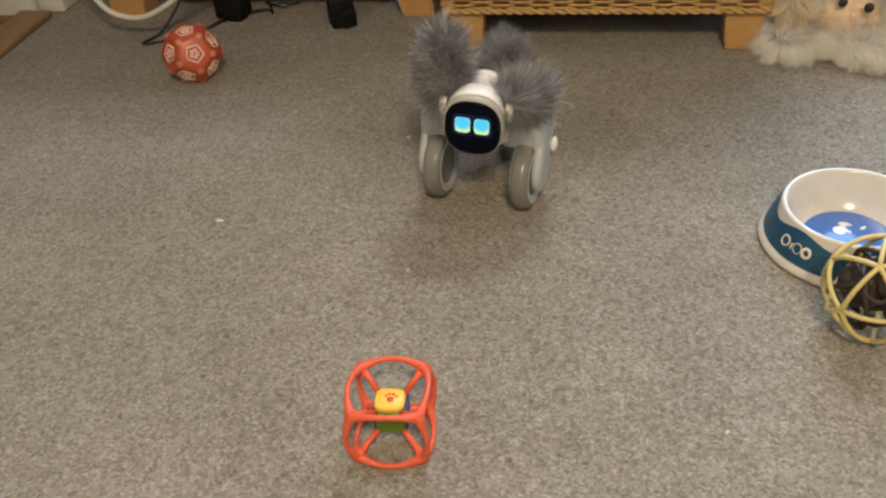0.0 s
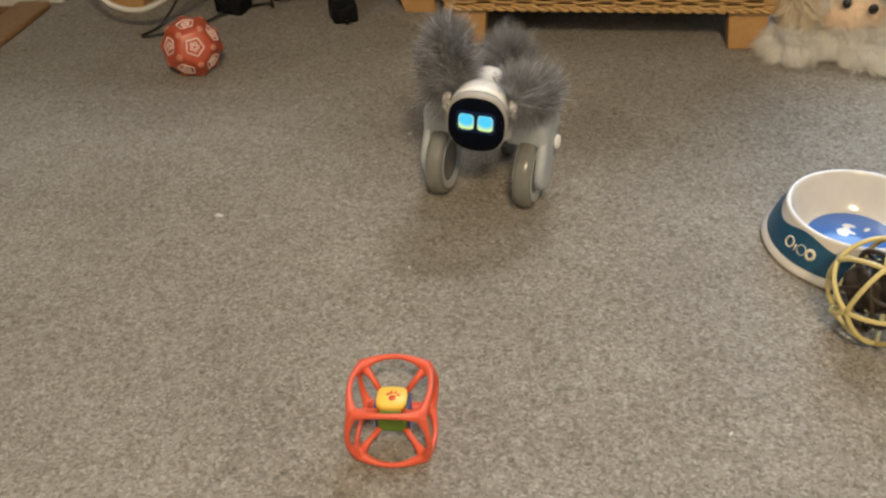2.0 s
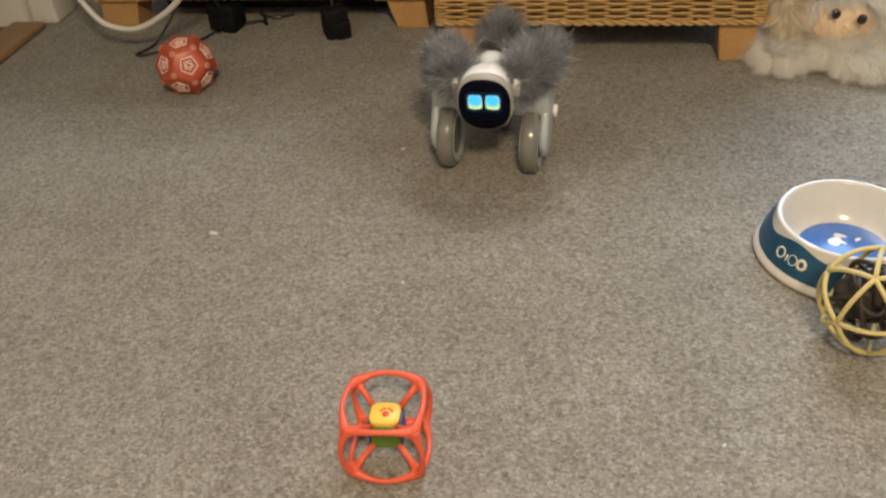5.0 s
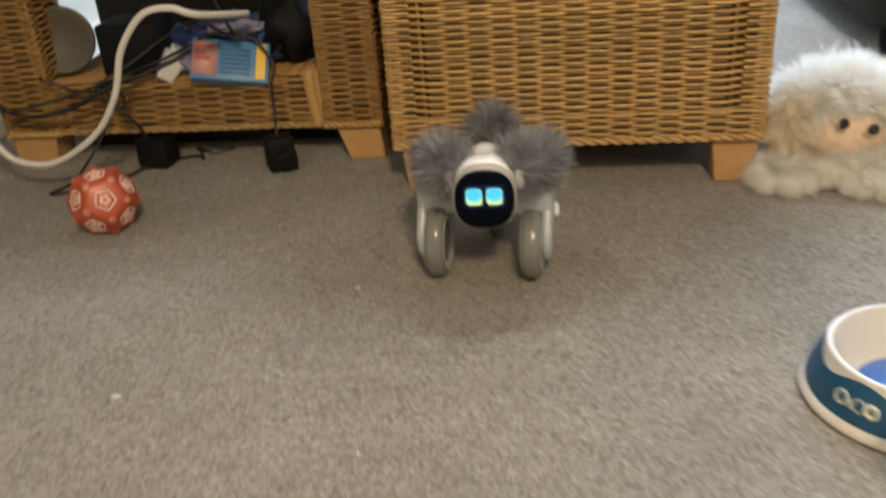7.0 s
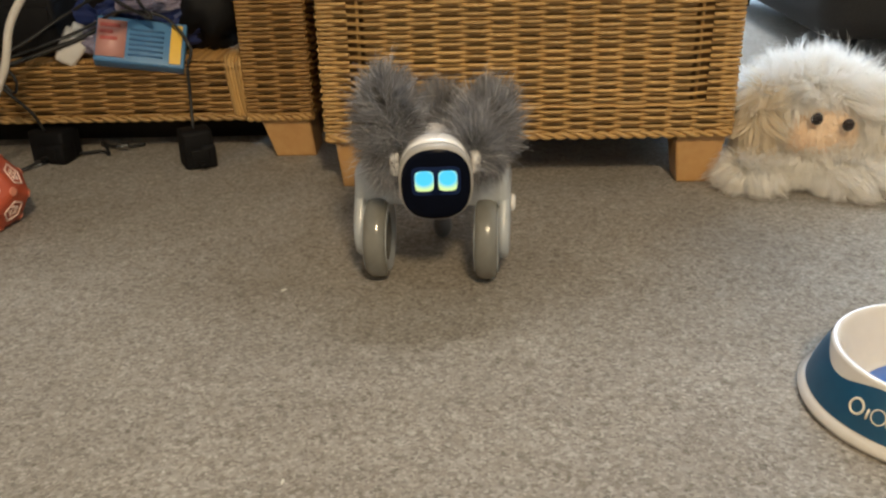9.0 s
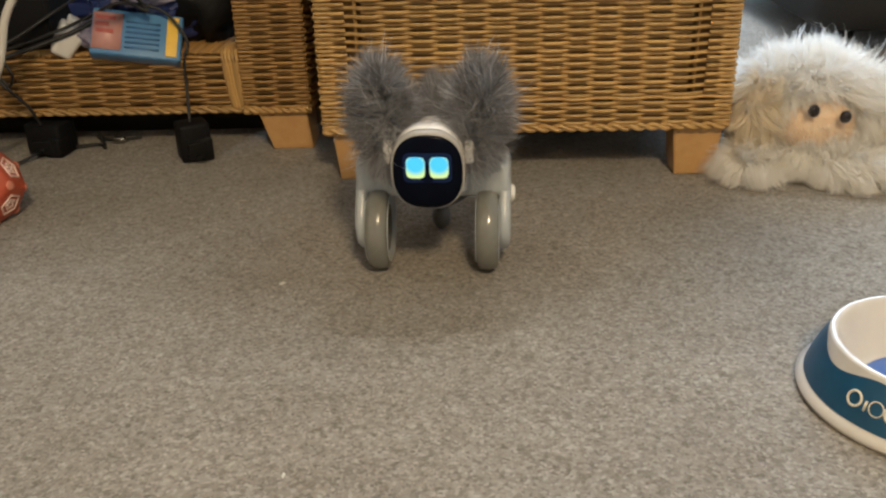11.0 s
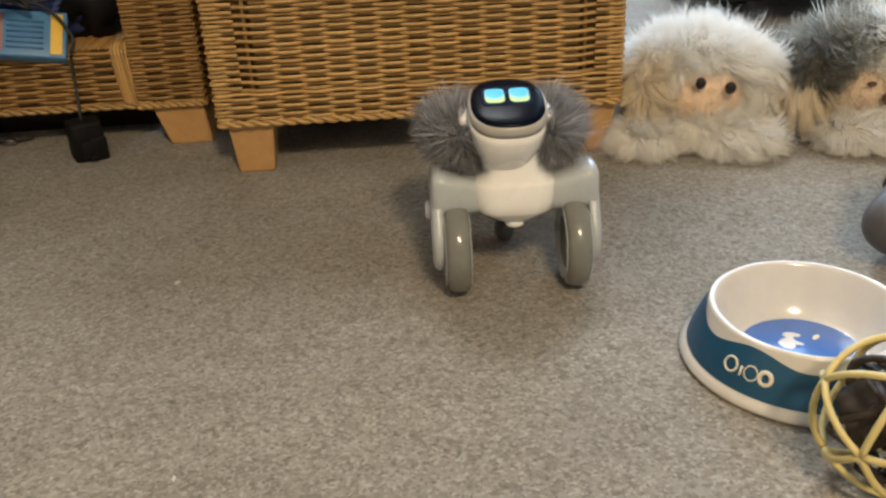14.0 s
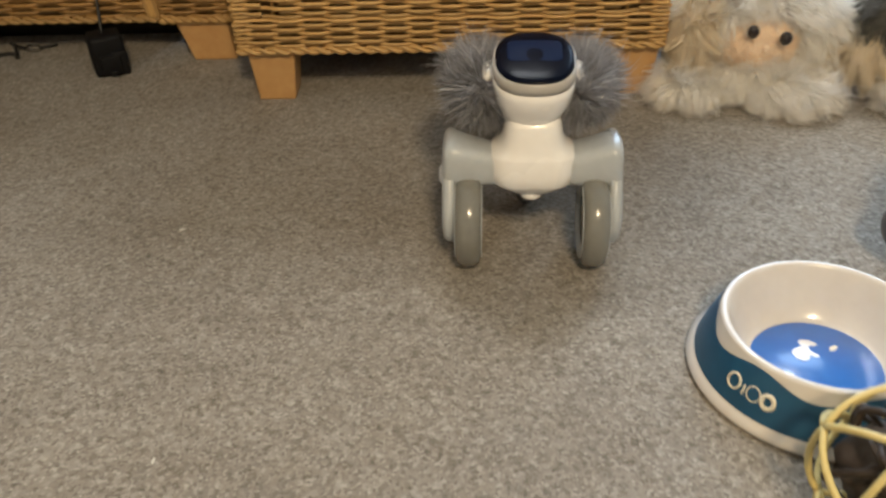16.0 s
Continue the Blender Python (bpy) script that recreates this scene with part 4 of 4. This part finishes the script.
def plush_dog(name, at, label, crown_fur, head_fur, ear_fur, seed, nose, paws):
    rng = np.random.default_rng(seed)
    dog = thing(name, pose(*at), label, "plush toy", "plush dogs")

    def clear_face(p, d):
        return not (p.y < -0.040 and ((p.x - 0.010) / 0.046) ** 2 + ((p.z - 0.066) / 0.036) ** 2 < 1)

    dome = [((0.012, 0.0, 0.080), (0.074, 0.060, 0.052))]
    # core added inside the hairs as a reflector that brightens the fur
    part("undercoat", ellipsoid((0.012, 0.004, 0.078), (0.072, 0.055, 0.050), 28, 18), crown_fur, dog, "hidden core that reflects light back into the fur")
    raw_part("head", *strands(rng, dome, 24000, 0.031, 0.00055, 0.45, (0, -0.12, -0.05), 0.35, clear_face, 4, 0.004, 0.5, 340, 0.45), crown_fur, dog, "long shaggy head fur")
    raw_part("body", *strands(rng, [((0.025, 0.10, 0.052), (0.066, 0.09, 0.046))], 8000, 0.030, 0.0009, 0.6, (0, -0.2, 0.0), 0.45, None, 3, 0.003, 0.5, 120), crown_fur, dog)
    raw_part("wisps", *strands(rng, dome, 900, 0.046, 0.0006, 0.3, (0, -0.1, 0.15), 0.55, clear_face, 4, 0.004, 0.8, 60, 0.45), head_fur, dog, "loose long wisps of fur")
    if nose:
        raw_part("ear", *strands(rng, [((-0.050, -0.032, 0.094), (0.024, 0.022, 0.026))], 6000, 0.030, 0.0007, 0.8, (-0.15, -0.2, -0.3), 0.45, None, 4, 0.004, 0.8, 55), ear_fur, dog, "dark shaggy ear")
        raw_part("ear_fringe", *strands(rng, [((-0.060, -0.030, 0.062), (0.026, 0.022, 0.024))], 4500, 0.038, 0.0006, 1.0, (-0.2, -0.2, -0.5), 0.4, None, 4, 0.004, 0.8, 40), FUR_BEIGE, dog, "pale fringe of the ear")
    else:
        raw_part("ear", *strands(rng, [((-0.058, -0.030, 0.072), (0.022, 0.026, 0.040))], 7000, 0.032, 0.0007, 0.9, (-0.1, -0.1, -0.4), 0.35, None, 4, 0.004, 0.8, 55), ear_fur, dog, "drooping shaggy ear")
    raw_part("ear", *strands(rng, [((0.082, -0.022, 0.078), (0.018, 0.024, 0.038))], 5500, 0.036, 0.0007, 0.8, (0.2, -0.1, -0.4), 0.4, None, 4, 0.004, 0.8, 45), head_fur, dog, "drooping shaggy ear")
    part("face", ellipsoid((0.010, -0.038, 0.062), (0.043, 0.034, 0.036), 28, 18, 0.05), SKIN, dog, "peach plush face")
    raw_part("face_fuzz", *strands(rng, [((0.010, -0.038, 0.062), (0.043, 0.034, 0.036))], 9000, 0.009, 0.0005, 0.5, (0, -0.1, -0.2), 0.5, None, 3), FUR_TAN if nose else FUR_PEACH, dog, "short fuzz on the face")
    # white hair that closes in round the face
    rim = [((0.010 + 0.046 * math.cos(t), -0.046 + 0.010 * abs(math.cos(t)), 0.062 + 0.036 * math.sin(t)), (0.010, 0.010, 0.010)) for t in (2 * math.pi * k / 14 for k in range(14))]
    raw_part("face_ruff", *strands(rng, rim, 6500, 0.020, 0.0005, 0.5, (0, -0.35, -0.1), 0.45, lambda p, d: p.y < -0.04, 3, 0.004, 0.6, 14), head_fur, dog, "soft ruff round the face")
    raw_part("muzzle_fur", *strands(rng, [((0.010, -0.056, 0.030), (0.044, 0.020, 0.018))], 5500, 0.028, 0.0006, 0.7, (0, -0.3, -0.2), 0.45, None, 3, 0.004, 0.8, 50), FUR_WHITE, dog, "white muzzle fur")
    for x, y, r in paws:
        raw_part("paw", *strands(rng, [((x, y, 0.020), (r * 0.9, 0.030, 0.018))], 5500, 0.030, 0.0006, 0.6, (0.25 * (x > 0), -0.4, 0.0), 0.4, None, 3, 0.003, 0.8, 55), FUR_WHITE, dog, "shaggy white paw")
    return dog


d1 = plush_dog("plush_dog", (0.352, 1.135, 0), "long-haired white plush dog lying on the carpet", FUR_WHITE, FUR_WHITE, FUR_BEIGE, 11, False, ((-0.066, -0.054, 0.034), (0.046, -0.074, 0.046)))
for x, y, z in ((-0.007, -0.076, 0.088), (0.027, -0.081, 0.082)):
    part("eye", ellipsoid((x, y, z), (0.0068, 0.0050, 0.0074), 18, 12), BEAD, d1, "glossy dark bead eye")
part("nose", ellipsoid((0.011, -0.0735, 0.068), (0.0045, 0.0025, 0.003), 14, 10), SKIN, d1, "small peach nose")
d2 = plush_dog("plush_dog", (0.550, 1.122, 0), "grey and white shaggy plush dog lying beside another", FUR_SMOKE, FUR_WHITE, FUR_OLIVE, 23, True, ((-0.008, -0.070, 0.050),))
part("nose", ellipsoid((0.014, -0.081, 0.062), (0.009, 0.006, 0.008), 16, 10), NOSE, d2, "brown heart-shaped nose")
for x in (-0.006, 0.036):
    part("eye", ellipsoid((x, -0.074, 0.078), (0.006, 0.004, 0.003), 14, 10), NOSE, d2, "half-hidden brown eye")
raw_part("blaze", *strands(np.random.default_rng(4), [((0.036, -0.014, 0.105), (0.034, 0.056, 0.038))], 6000, 0.032, 0.0007, 0.4, (0, -0.1, 0), 0.4, lambda p, d: p.z > 0.085, 4, None, 0.8, 60), FUR_WHITE, d2, "white blaze over the head")

for i, (x, y, s) in enumerate(((-0.412, 0.625, 0.0055), (-0.222, 0.826, 0.0028), (0.139, 0.358, 0.0024), (-0.172, 0.552, 0.0024))):
    fl = tagged(mesh_object("fluff", ellipsoid((0, 0, 0.0), (s, s * 0.45, s * 0.35), 12, 8, 0.7, i), FLUFF), "small pale speck of fluff on the carpet", "fluff", "specks on the carpet")
    fl.matrix_world = pose(x, y, s * 0.3, 0, 0, 30 * i)

# ---- the wheeled pet robot ----
RW = 0.0405      # wheel radius
WX = 0.0515      # wheel centre from the middle
FACE = 0.080     # neck joint to face


def pet_robot():
    bot = thing("pet_robot", pose(-0.115, 0.695, 0), "white and grey two-wheeled pet robot with fluffy grey ears", "pet robot")
    parts = {}
    for s in (-1, 1):
        # wheel: rounded tyre with a pale ring and hollow hub
        prof = []
        for r, h in ((0.018, -0.006), (0.026, -0.0085), (0.0335, -0.0105), (0.0385, -0.0085), (0.0402, -0.004), (RW, 0.0), (0.0402, 0.004), (0.0385, 0.0085), (0.0335, 0.0105), (0.026, 0.0085), (0.018, 0.006)):
            prof.append((r, h))
        wheel = part("wheel", lathe(prof, 44, "x"), TYRE, bot, "glossy grey wheel")
        for k in (-1, 1):
            part("wheel_ring", lathe([(0.024, k * 0.0086), (0.031, k * 0.0108), (0.033, k * 0.0112), (0.033, k * 0.0102), (0.024, k * 0.0080)], 44, "x", cap=False), LIMB, wheel, "pale ring")
        wheel.location = (s * WX, 0, RW)
        parts["wheel", s] = wheel
        # limb: arm from the shoulder and the plate outside the wheel
        limb = parts["limb", s] = part("limb", plate_mesh(s), LIMB, bot, "pale grey limb beside the wheel")
        # a boxy arm that grows towards the shoulder and turns down into the plate
        secs = []
        for x, cz, hz, hy in ((0.026, 0.0855, 0.0150, 0.0165), (0.036, 0.0860, 0.0160, 0.0175), (0.050, 0.0880, 0.0180, 0.0190), (0.062, 0.0905, 0.0200, 0.0205), (0.0685, 0.0900, 0.0205, 0.0210), (0.0712, 0.0890, 0.0180, 0.0185), (0.0722, 0.0880, 0.0130, 0.0130)):
            secs.append([(s * x, 0.014 + q[0], cz + q[2]) for q in superellipse(hy, hz, 3.4, 28, 0.0)])
        part("shoulder_arm", rings(secs), LIMB, limb, "pale grey shoulder arm")
        ob = part("hub_cap", lathe([(0.0085, 0.0), (0.0085, s * 0.003), (0.006, s * 0.0048), (0.0, s * 0.005)], 24, "x"), WHITEPL, limb, "white hub cap")
        ob.location = (s * 0.0725, 0.036, 0.062)
    # torso
    secs = []
    for z, a, b in ((-0.0285, 0.005, 0.006), (-0.0270, 0.0105, 0.012), (-0.0225, 0.020, 0.018), (-0.0155, 0.0325, 0.0240), (-0.0130, 0.0356, 0.0258), (-0.004, 0.0360, 0.0265), (0.0100, 0.0364, 0.0255), (0.0118, 0.0350, 0.0250), (0.0138, 0.0316, 0.0242), (0.0168, 0.0284, 0.0234), (0.021, 0.0258, 0.0226), (0.027, 0.0240, 0.0216), (0.036, 0.0226, 0.0205), (0.042, 0.0200, 0.018)):
        secs.append([(a * math.copysign(abs(math.cos(t)) ** 0.5, math.cos(t)), b * math.sin(t), z) for t in (2 * math.pi * k / 40 for k in range(40))])
    torso = part("torso", rings(secs), WHITEPL, bot, "white rounded torso")
    ob = part("chin_cap", ellipsoid((0, -0.008, -0.0275), (0.009, 0.008, 0.005), 18, 10), WHITEPL, torso)
    parts["torso"] = torso
    rear = parts["rear"] = part("rear_body", ellipsoid((0, 0.056, 0.068), (0.038, 0.046, 0.024), 32, 18), BODYG, bot, "dark grey rear body")
    part("caster", ellipsoid((0, 0.090, 0.014), (0.010, 0.014, 0.014), 20, 12), BODYG, rear, "small rear caster")
    raw_part("caster_stem", *tube_data([(0, 0.088, 0.018), (0, 0.082, 0.056)], 0.006, 10), BODYG, rear)
    rng = np.random.default_rng(8)
    parts["tail"] = raw_part("tail", *strands(rng, [((0, 0.088, 0.122), (0.019, 0.019, 0.030))], 3400, 0.029, 0.00042, 0.05, (0, 0.1, 0.5), 0.4, None, 3, None, 0.6, 60, 0.5), FUR_GREY, bot, "fluffy grey tail tuft")
    # head: a taper from the neck to the flat face
    secs = []
    for y, a, b in ((0.004, 0.012, 0.012), (-0.004, 0.0185, 0.0185), (-0.014, 0.0192, 0.0190), (-0.026, 0.0206, 0.0206), (-0.038, 0.0240, 0.0260), (-0.050, 0.0288, 0.0325), (-0.062, 0.0304, 0.0345), (-0.071, 0.0304, 0.0345)):
        secs.append(superellipse(a, b, 2.0 + 0.5 * min(1, -y / 0.07 if y < 0 else 0), 44, y))
    head = part("head", rings(secs), WHITEPL, bot, "white tapered head")
    part("face_rim", rings([superellipse(0.0305, 0.0346, 2.5, 44, -0.0700), superellipse(0.0309, 0.0350, 2.5, 44, -0.0740), superellipse(0.0302, 0.0342, 2.5, 44, -0.0785), superellipse(0.0286, 0.0326, 2.5, 44, -0.0792)]), RIM, head, "grey rim round the face")
    part("face_screen", rings([superellipse(0.0290, 0.0330, 2.5, 44, -0.0780), superellipse(0.0286, 0.0326, 2.5, 44, -0.0800), superellipse(0.0250, 0.0290, 2.4, 44, -0.0812), superellipse(0.0160, 0.0200, 2.3, 44, -0.0820), superellipse(0.006, 0.008, 2.2, 44, -0.0823)]), SCREEN, head, "glossy black face screen")
    for s in (-1, 1):
        ob = part("ear_clip", rings([superellipse(0.0055, 0.0105, 2.4, 24, 0.0), superellipse(0.0055, 0.0105, 2.4, 24, -0.0050), superellipse(0.0040, 0.0085, 2.4, 24, -0.0075)]), WHITEPL, head, "white ear clip")
        ob.matrix_local = pose(s * 0.0300, -0.061, 0.010, 0, 0, 90 * s)
        eye = part("eye", slab(0.0078, 0.0094, 4.0, 0.0014, 0.0), EYEGLOW, head, "glowing cyan eye")
        parts["eye", s] = eye
        parts["ear", s] = raw_part("ear", *strands(rng, [((0, 0, 0.022), (0.0160, 0.015, 0.040))], 9500, 0.026, 0.00042, 0.05, (0, 0, 0.15), 0.5, None, 3, None, 0.6, 110, 0.5), FUR_GREY, bot, "fluffy grey ear")
        raw_part("guard_hair", *strands(rng, [((0, 0, 0.022), (0.0160, 0.015, 0.040))], 700, 0.036, 0.00035, 0.05, (0, 0, 0.2), 0.6, None, 3, None, 0.6, 40, 0.4), FUR_TIP, parts["ear", s], "long pale guard hairs")
    parts["head"] = head
    panel = part("screen_panel", slab(0.0200, 0.0135, 6.0, 0.0012, 0.0), PANEL, head, "faintly lit dark blue display panel")
    panel.location = (0, -0.0823, 0.0050)
    head.scale = (1.05, 1.05, 1.05)
    parts["display"] = part("display", slab(0.0190, 0.0142, 7.0, 0.0016, 0.0), FLAME, head, "glowing orange display picture")
    return bot, parts


def plate_mesh(s):
    """The rounded plate outside a wheel: a capsule from the hub down to the wheel's middle."""
    a, b = Vector((0.027, 0.076)), Vector((0.003, 0.046))
    out = []
    d = (b - a).normalized()
    nrm = Vector((-d.y, d.x))
    n = 14
    ra, rb = 0.031, 0.026
    loop = [a + ra * (math.cos(t) * nrm - math.sin(t) * d) for t in (math.pi * k / n for k in range(n + 1))]
    loop += [b + rb * (-math.cos(t) * nrm + math.sin(t) * d) for t in (math.pi * k / n for k in range(n + 1))]
    c = (a + b) / 2
    secs = []
    for x, k in ((0.0628, 0.96), (0.0632, 1.0), (0.0690, 1.0), (0.0718, 0.93), (0.0730, 0.80), (0.0730, 0.3)):
        secs.append([(s * x, c.x + (p.x - c.x) * k, c.y + (p.y - c.y) * k) for p in loop])
    return rings(secs)


ROBOT, RP = pet_robot()

# seconds; place; turn; neck joint (back, up); pitch of the head; ear directions as (out, back, up); picture in front; eyes in front
UP, SIDE, DROP = (0.12, 0.30, 1.0), (0.35, 0.9, -0.1), (0.10, 0.70, -0.10)
STATES = [
    (0.0, -0.106, 0.695, -11, 0.026, 0.1368, -8, (0.12, 0.45, 1.0), 0, 1, 0.009, (0.15, 0.75, -0.20)),
    (3.7, -0.106, 0.696, -11, 0.026, 0.1368, -8, (0.12, 0.45, 1.0), 0, 1, 0.009, (0.15, 0.75, -0.20)),
    (4.3, -0.113, 0.715, -6, 0.026, 0.128, -8, (0.5, 0.6, 0.6), 0, 1),
    (5.6, -0.086, 0.850, -5, 0.026, 0.128, -10, SIDE, 0, 1, 0.009),
    (6.0, -0.082, 0.856, -5, 0.026, 0.128, -10, SIDE, 0, 1, 0.009),
    (8.5, -0.081, 0.857, -4, 0.026, 0.128, -10, SIDE, 0, 1, 0.009),
    (8.8, -0.081, 0.857, -4, 0.026, 0.128, -10, (0.4, 0.5, 0.7), 0, 1, 0.010),
    (9.0, -0.081, 0.857, -4, 0.026, 0.128, -10, (0.10, 0.42, 1.0), 0, 1, 0.010, (0.20, 0.8, 0.5)),
    (10.0, -0.081, 0.858, -4, 0.026, 0.128, -10, (0.10, 0.42, 1.0), 0, 1, 0.010, (0.20, 0.8, 0.5)),
    (11.3, -0.076, 0.866, -2, 0.020, 0.125, 0, (0.15, 0.25, 1.0), 0, 1),
    (11.4, -0.074, 0.870, -1, 0.010, 0.110, 32, (0.25, 0.45, 0.9), 0, 1),
    (11.5, -0.060, 0.877, 2, 0.014, 0.123, 40, (0.18, 0.6, 0.7), 1, 1),
    (11.6, 0.020, 0.922, 44, 0.066, 0.080, 62, (0.3, 0.6, 0.5), 1, 1),
    (11.7, 0.072, 0.914, 52, 0.076, 0.076, 68, (0.3, 0.6, 0.6), 1, 1),
    (11.8, 0.077, 0.873, 33, 0.076, 0.076, 68, (0.3, 0.5, 0.7), 1, 1, -0.008),
    (11.9, 0.080, 0.842, 30, 0.076, 0.076, 68, (0.3, 0.5, 0.7), 1, 1, -0.010),
    (12.0, 0.098, 0.791, 34, 0.076, 0.088, 55, (0.2, 0.6, 0.9), 0, 1, -0.032),
    (12.1, 0.112, 0.745, 17, 0.046, 0.092, 52, (0.3, 0.4, 0.8), 0, 1),
    (12.2, 0.098, 0.714, 5, 0.022, 0.112, 32, (0.25, 0.3, 1.0), 0, 1, -0.006),
    (12.3, 0.091, 0.705, 3, 0.028, 0.116, 30, (0.30, 0.2, 1.0), 1, 0, -0.010),
    (12.4, 0.085, 0.714, 0, 0.030, 0.118, 30, (0.30, -0.3, 0.8), 1, 0, -0.010),
    (12.5, 0.080, 0.725, -3, 0.030, 0.118, 30, (0.28, -0.5, 0.65), 1, 0, -0.010),
    (12.6, 0.076, 0.740, -4, 0.028, 0.116, 32, (0.28, -0.5, 0.65), 1, 0, -0.008),
    (12.8, 0.072, 0.772, -5, 0.002, 0.108, 45, (0.5, 0.1, 0.8), 1, 0),
    (13.0, 0.078, 0.780, -5, 0.011, 0.104, 59, (-0.04, 0.25, 1.0), 0, 0.5),
    (13.3, 0.082, 0.780, -4, 0.022, 0.092, 72, (0.5, 0.6, 0.1), 0, 1, -0.004),
    (13.5, 0.084, 0.779, -3, 0.022, 0.091, 73, DROP, 0, 1, -0.005),
    (14.5, 0.0895, 0.779, -1, 0.023, 0.089, 74, DROP, 0, 1, -0.007),
    (14.7, 0.0895, 0.779, -1, 0.023, 0.089, 74, DROP, 0, 0, -0.007),
    (15.5, 0.0900, 0.778, -2, 0.024, 0.093, 75, DROP, 0, 0, -0.004),
    (16.0, 0.0905, 0.777, -2, 0.030, 0.095, 79, DROP, 0, 0, -0.001),
]


# how far the head leans to one side, in degrees
TILT = {0.0: 5, 3.7: 5, 11.9: 14, 12.0: 28, 12.1: 12}


def head_pose(s):
    off = s[10] if len(s) > 10 else 0.0
    if off > 0:
        return pose(0, s[4], s[5], -s[6], 0, math.degrees(math.asin(off / FACE))) @ pose(0, 0, 0, 0, TILT.get(s[0], 0.0))
    return pose(off, s[4], s[5], -s[6]) @ pose(0, 0, 0, 0, TILT.get(s[0], 0.0))


def lean_of(s):
    """How far the limbs and the torso swing back about the axle, in degrees."""
    return LEAN.get(s[0], 0.0)


def swung(s):
    return Matrix.Translation((0, 0, RW)) @ pose(0, 0, 0, -lean_of(s)) @ Matrix.Translation((0, 0, -RW))


LEAN = {11.6: 42, 11.7: 52, 11.8: 50, 11.9: 50, 12.0: 50, 12.1: 30}


def ear_pose(s, side):
    at = head_pose(s) @ Vector((side * 0.038, -0.045, 0.012))
    e = s[11] if len(s) > 11 and side > 0 else s[7]
    d = Vector((e[0] * side, e[1], e[2])).normalized()
    return Matrix.Translation(at) @ d.to_track_quat("Z", "Y").to_matrix().to_4x4()


def wheel_rows(side):
    """The wheel rolls by the way that it makes along the robot's heading."""
    rows, angle, last = [], 0.0, None
    times = [s[0] for s in STATES]
    steps = sorted(set(times + [round(0.2 * i, 2) for i in range(81)]))
    for t in steps:
        i = max(k for k in range(len(times)) if times[k] <= t + 1e-6)
        j = min(i + 1, len(times) - 1)
        f = 0.0 if i == j else (t - times[i]) / (times[j] - times[i])
        x, y, rz = (STATES[i][k] + (STATES[j][k] - STATES[i][k]) * f for k in (1, 2, 3))
        c, s = math.cos(radians(rz)), math.sin(radians(rz))
        p = Vector((x + side * WX * c, y + side * WX * s))
        if last is not None:
            angle += math.degrees((p - last).dot(Vector((s, -c))) / RW)
        last = p
        rows.append((t, pose(side * WX, 0, RW, angle)))
    return rows


def motions():
    walk(ROBOT, [(s[0], pose(s[1], s[2], 0, 0, 0, s[3])) for s in STATES])
    walk(RP["head"], [(s[0], head_pose(s)) for s in STATES])
    walk(RP["torso"], [(s[0], swung(s) @ pose(0, 0.008 + 0.3 * (s[4] - 0.008) * (lean_of(s) == 0), 0.088 + 0.15 * (s[5] - 0.09) * (lean_of(s) == 0), 0.8 * lean_of(s)) @ pose(0, 0.012 * (lean_of(s) > 0), 0.012 * (lean_of(s) > 0))) for s in STATES])
    for name in ("rear", "tail"):
        walk(RP[name], [(s[0], pose(0, 0.055 * lean_of(s) / 60, -0.032 if name == "tail" and s[0] >= 13 else 0)) for s in STATES])
    for side in (-1, 1):
        walk(RP["wheel", side], wheel_rows(side))
        walk(RP["limb", side], [(s[0], swung(s)) for s in STATES])
        walk(RP["ear", side], [(s[0], ear_pose(s, side)) for s in STATES])
        # an eye sinks into the dark screen when it closes, and tips half in when it narrows
        walk(RP["eye", side], [(s[0], pose(side * 0.0096, -0.0832 + (0.0028 if s[9] == 0 else 0.0), 0.0055, 10 if s[9] == 0.5 else 0)) for s in STATES])
    walk(RP["display"], [(s[0], pose(0, -0.0829 + (0.0 if s[8] else 0.0030), 0.0055)) for s in STATES])
    walk(DOG, [(0.0, pose(0.530, 0.79, 0)), (6.7, pose(0.495, 0.79, 0)), (13.6, pose(0.478, 0.785, 0)), (14.5, pose(0.464, 0.778, 0)), (15.0, pose(0.452, 0.775, 0)), (16.0, pose(0.452, 0.775, 0))])
    walk(DOG_HEAD, [(0.0, pose(0, 0, 0.076)), (16.0, pose(0, 0, 0.076))])


motions()
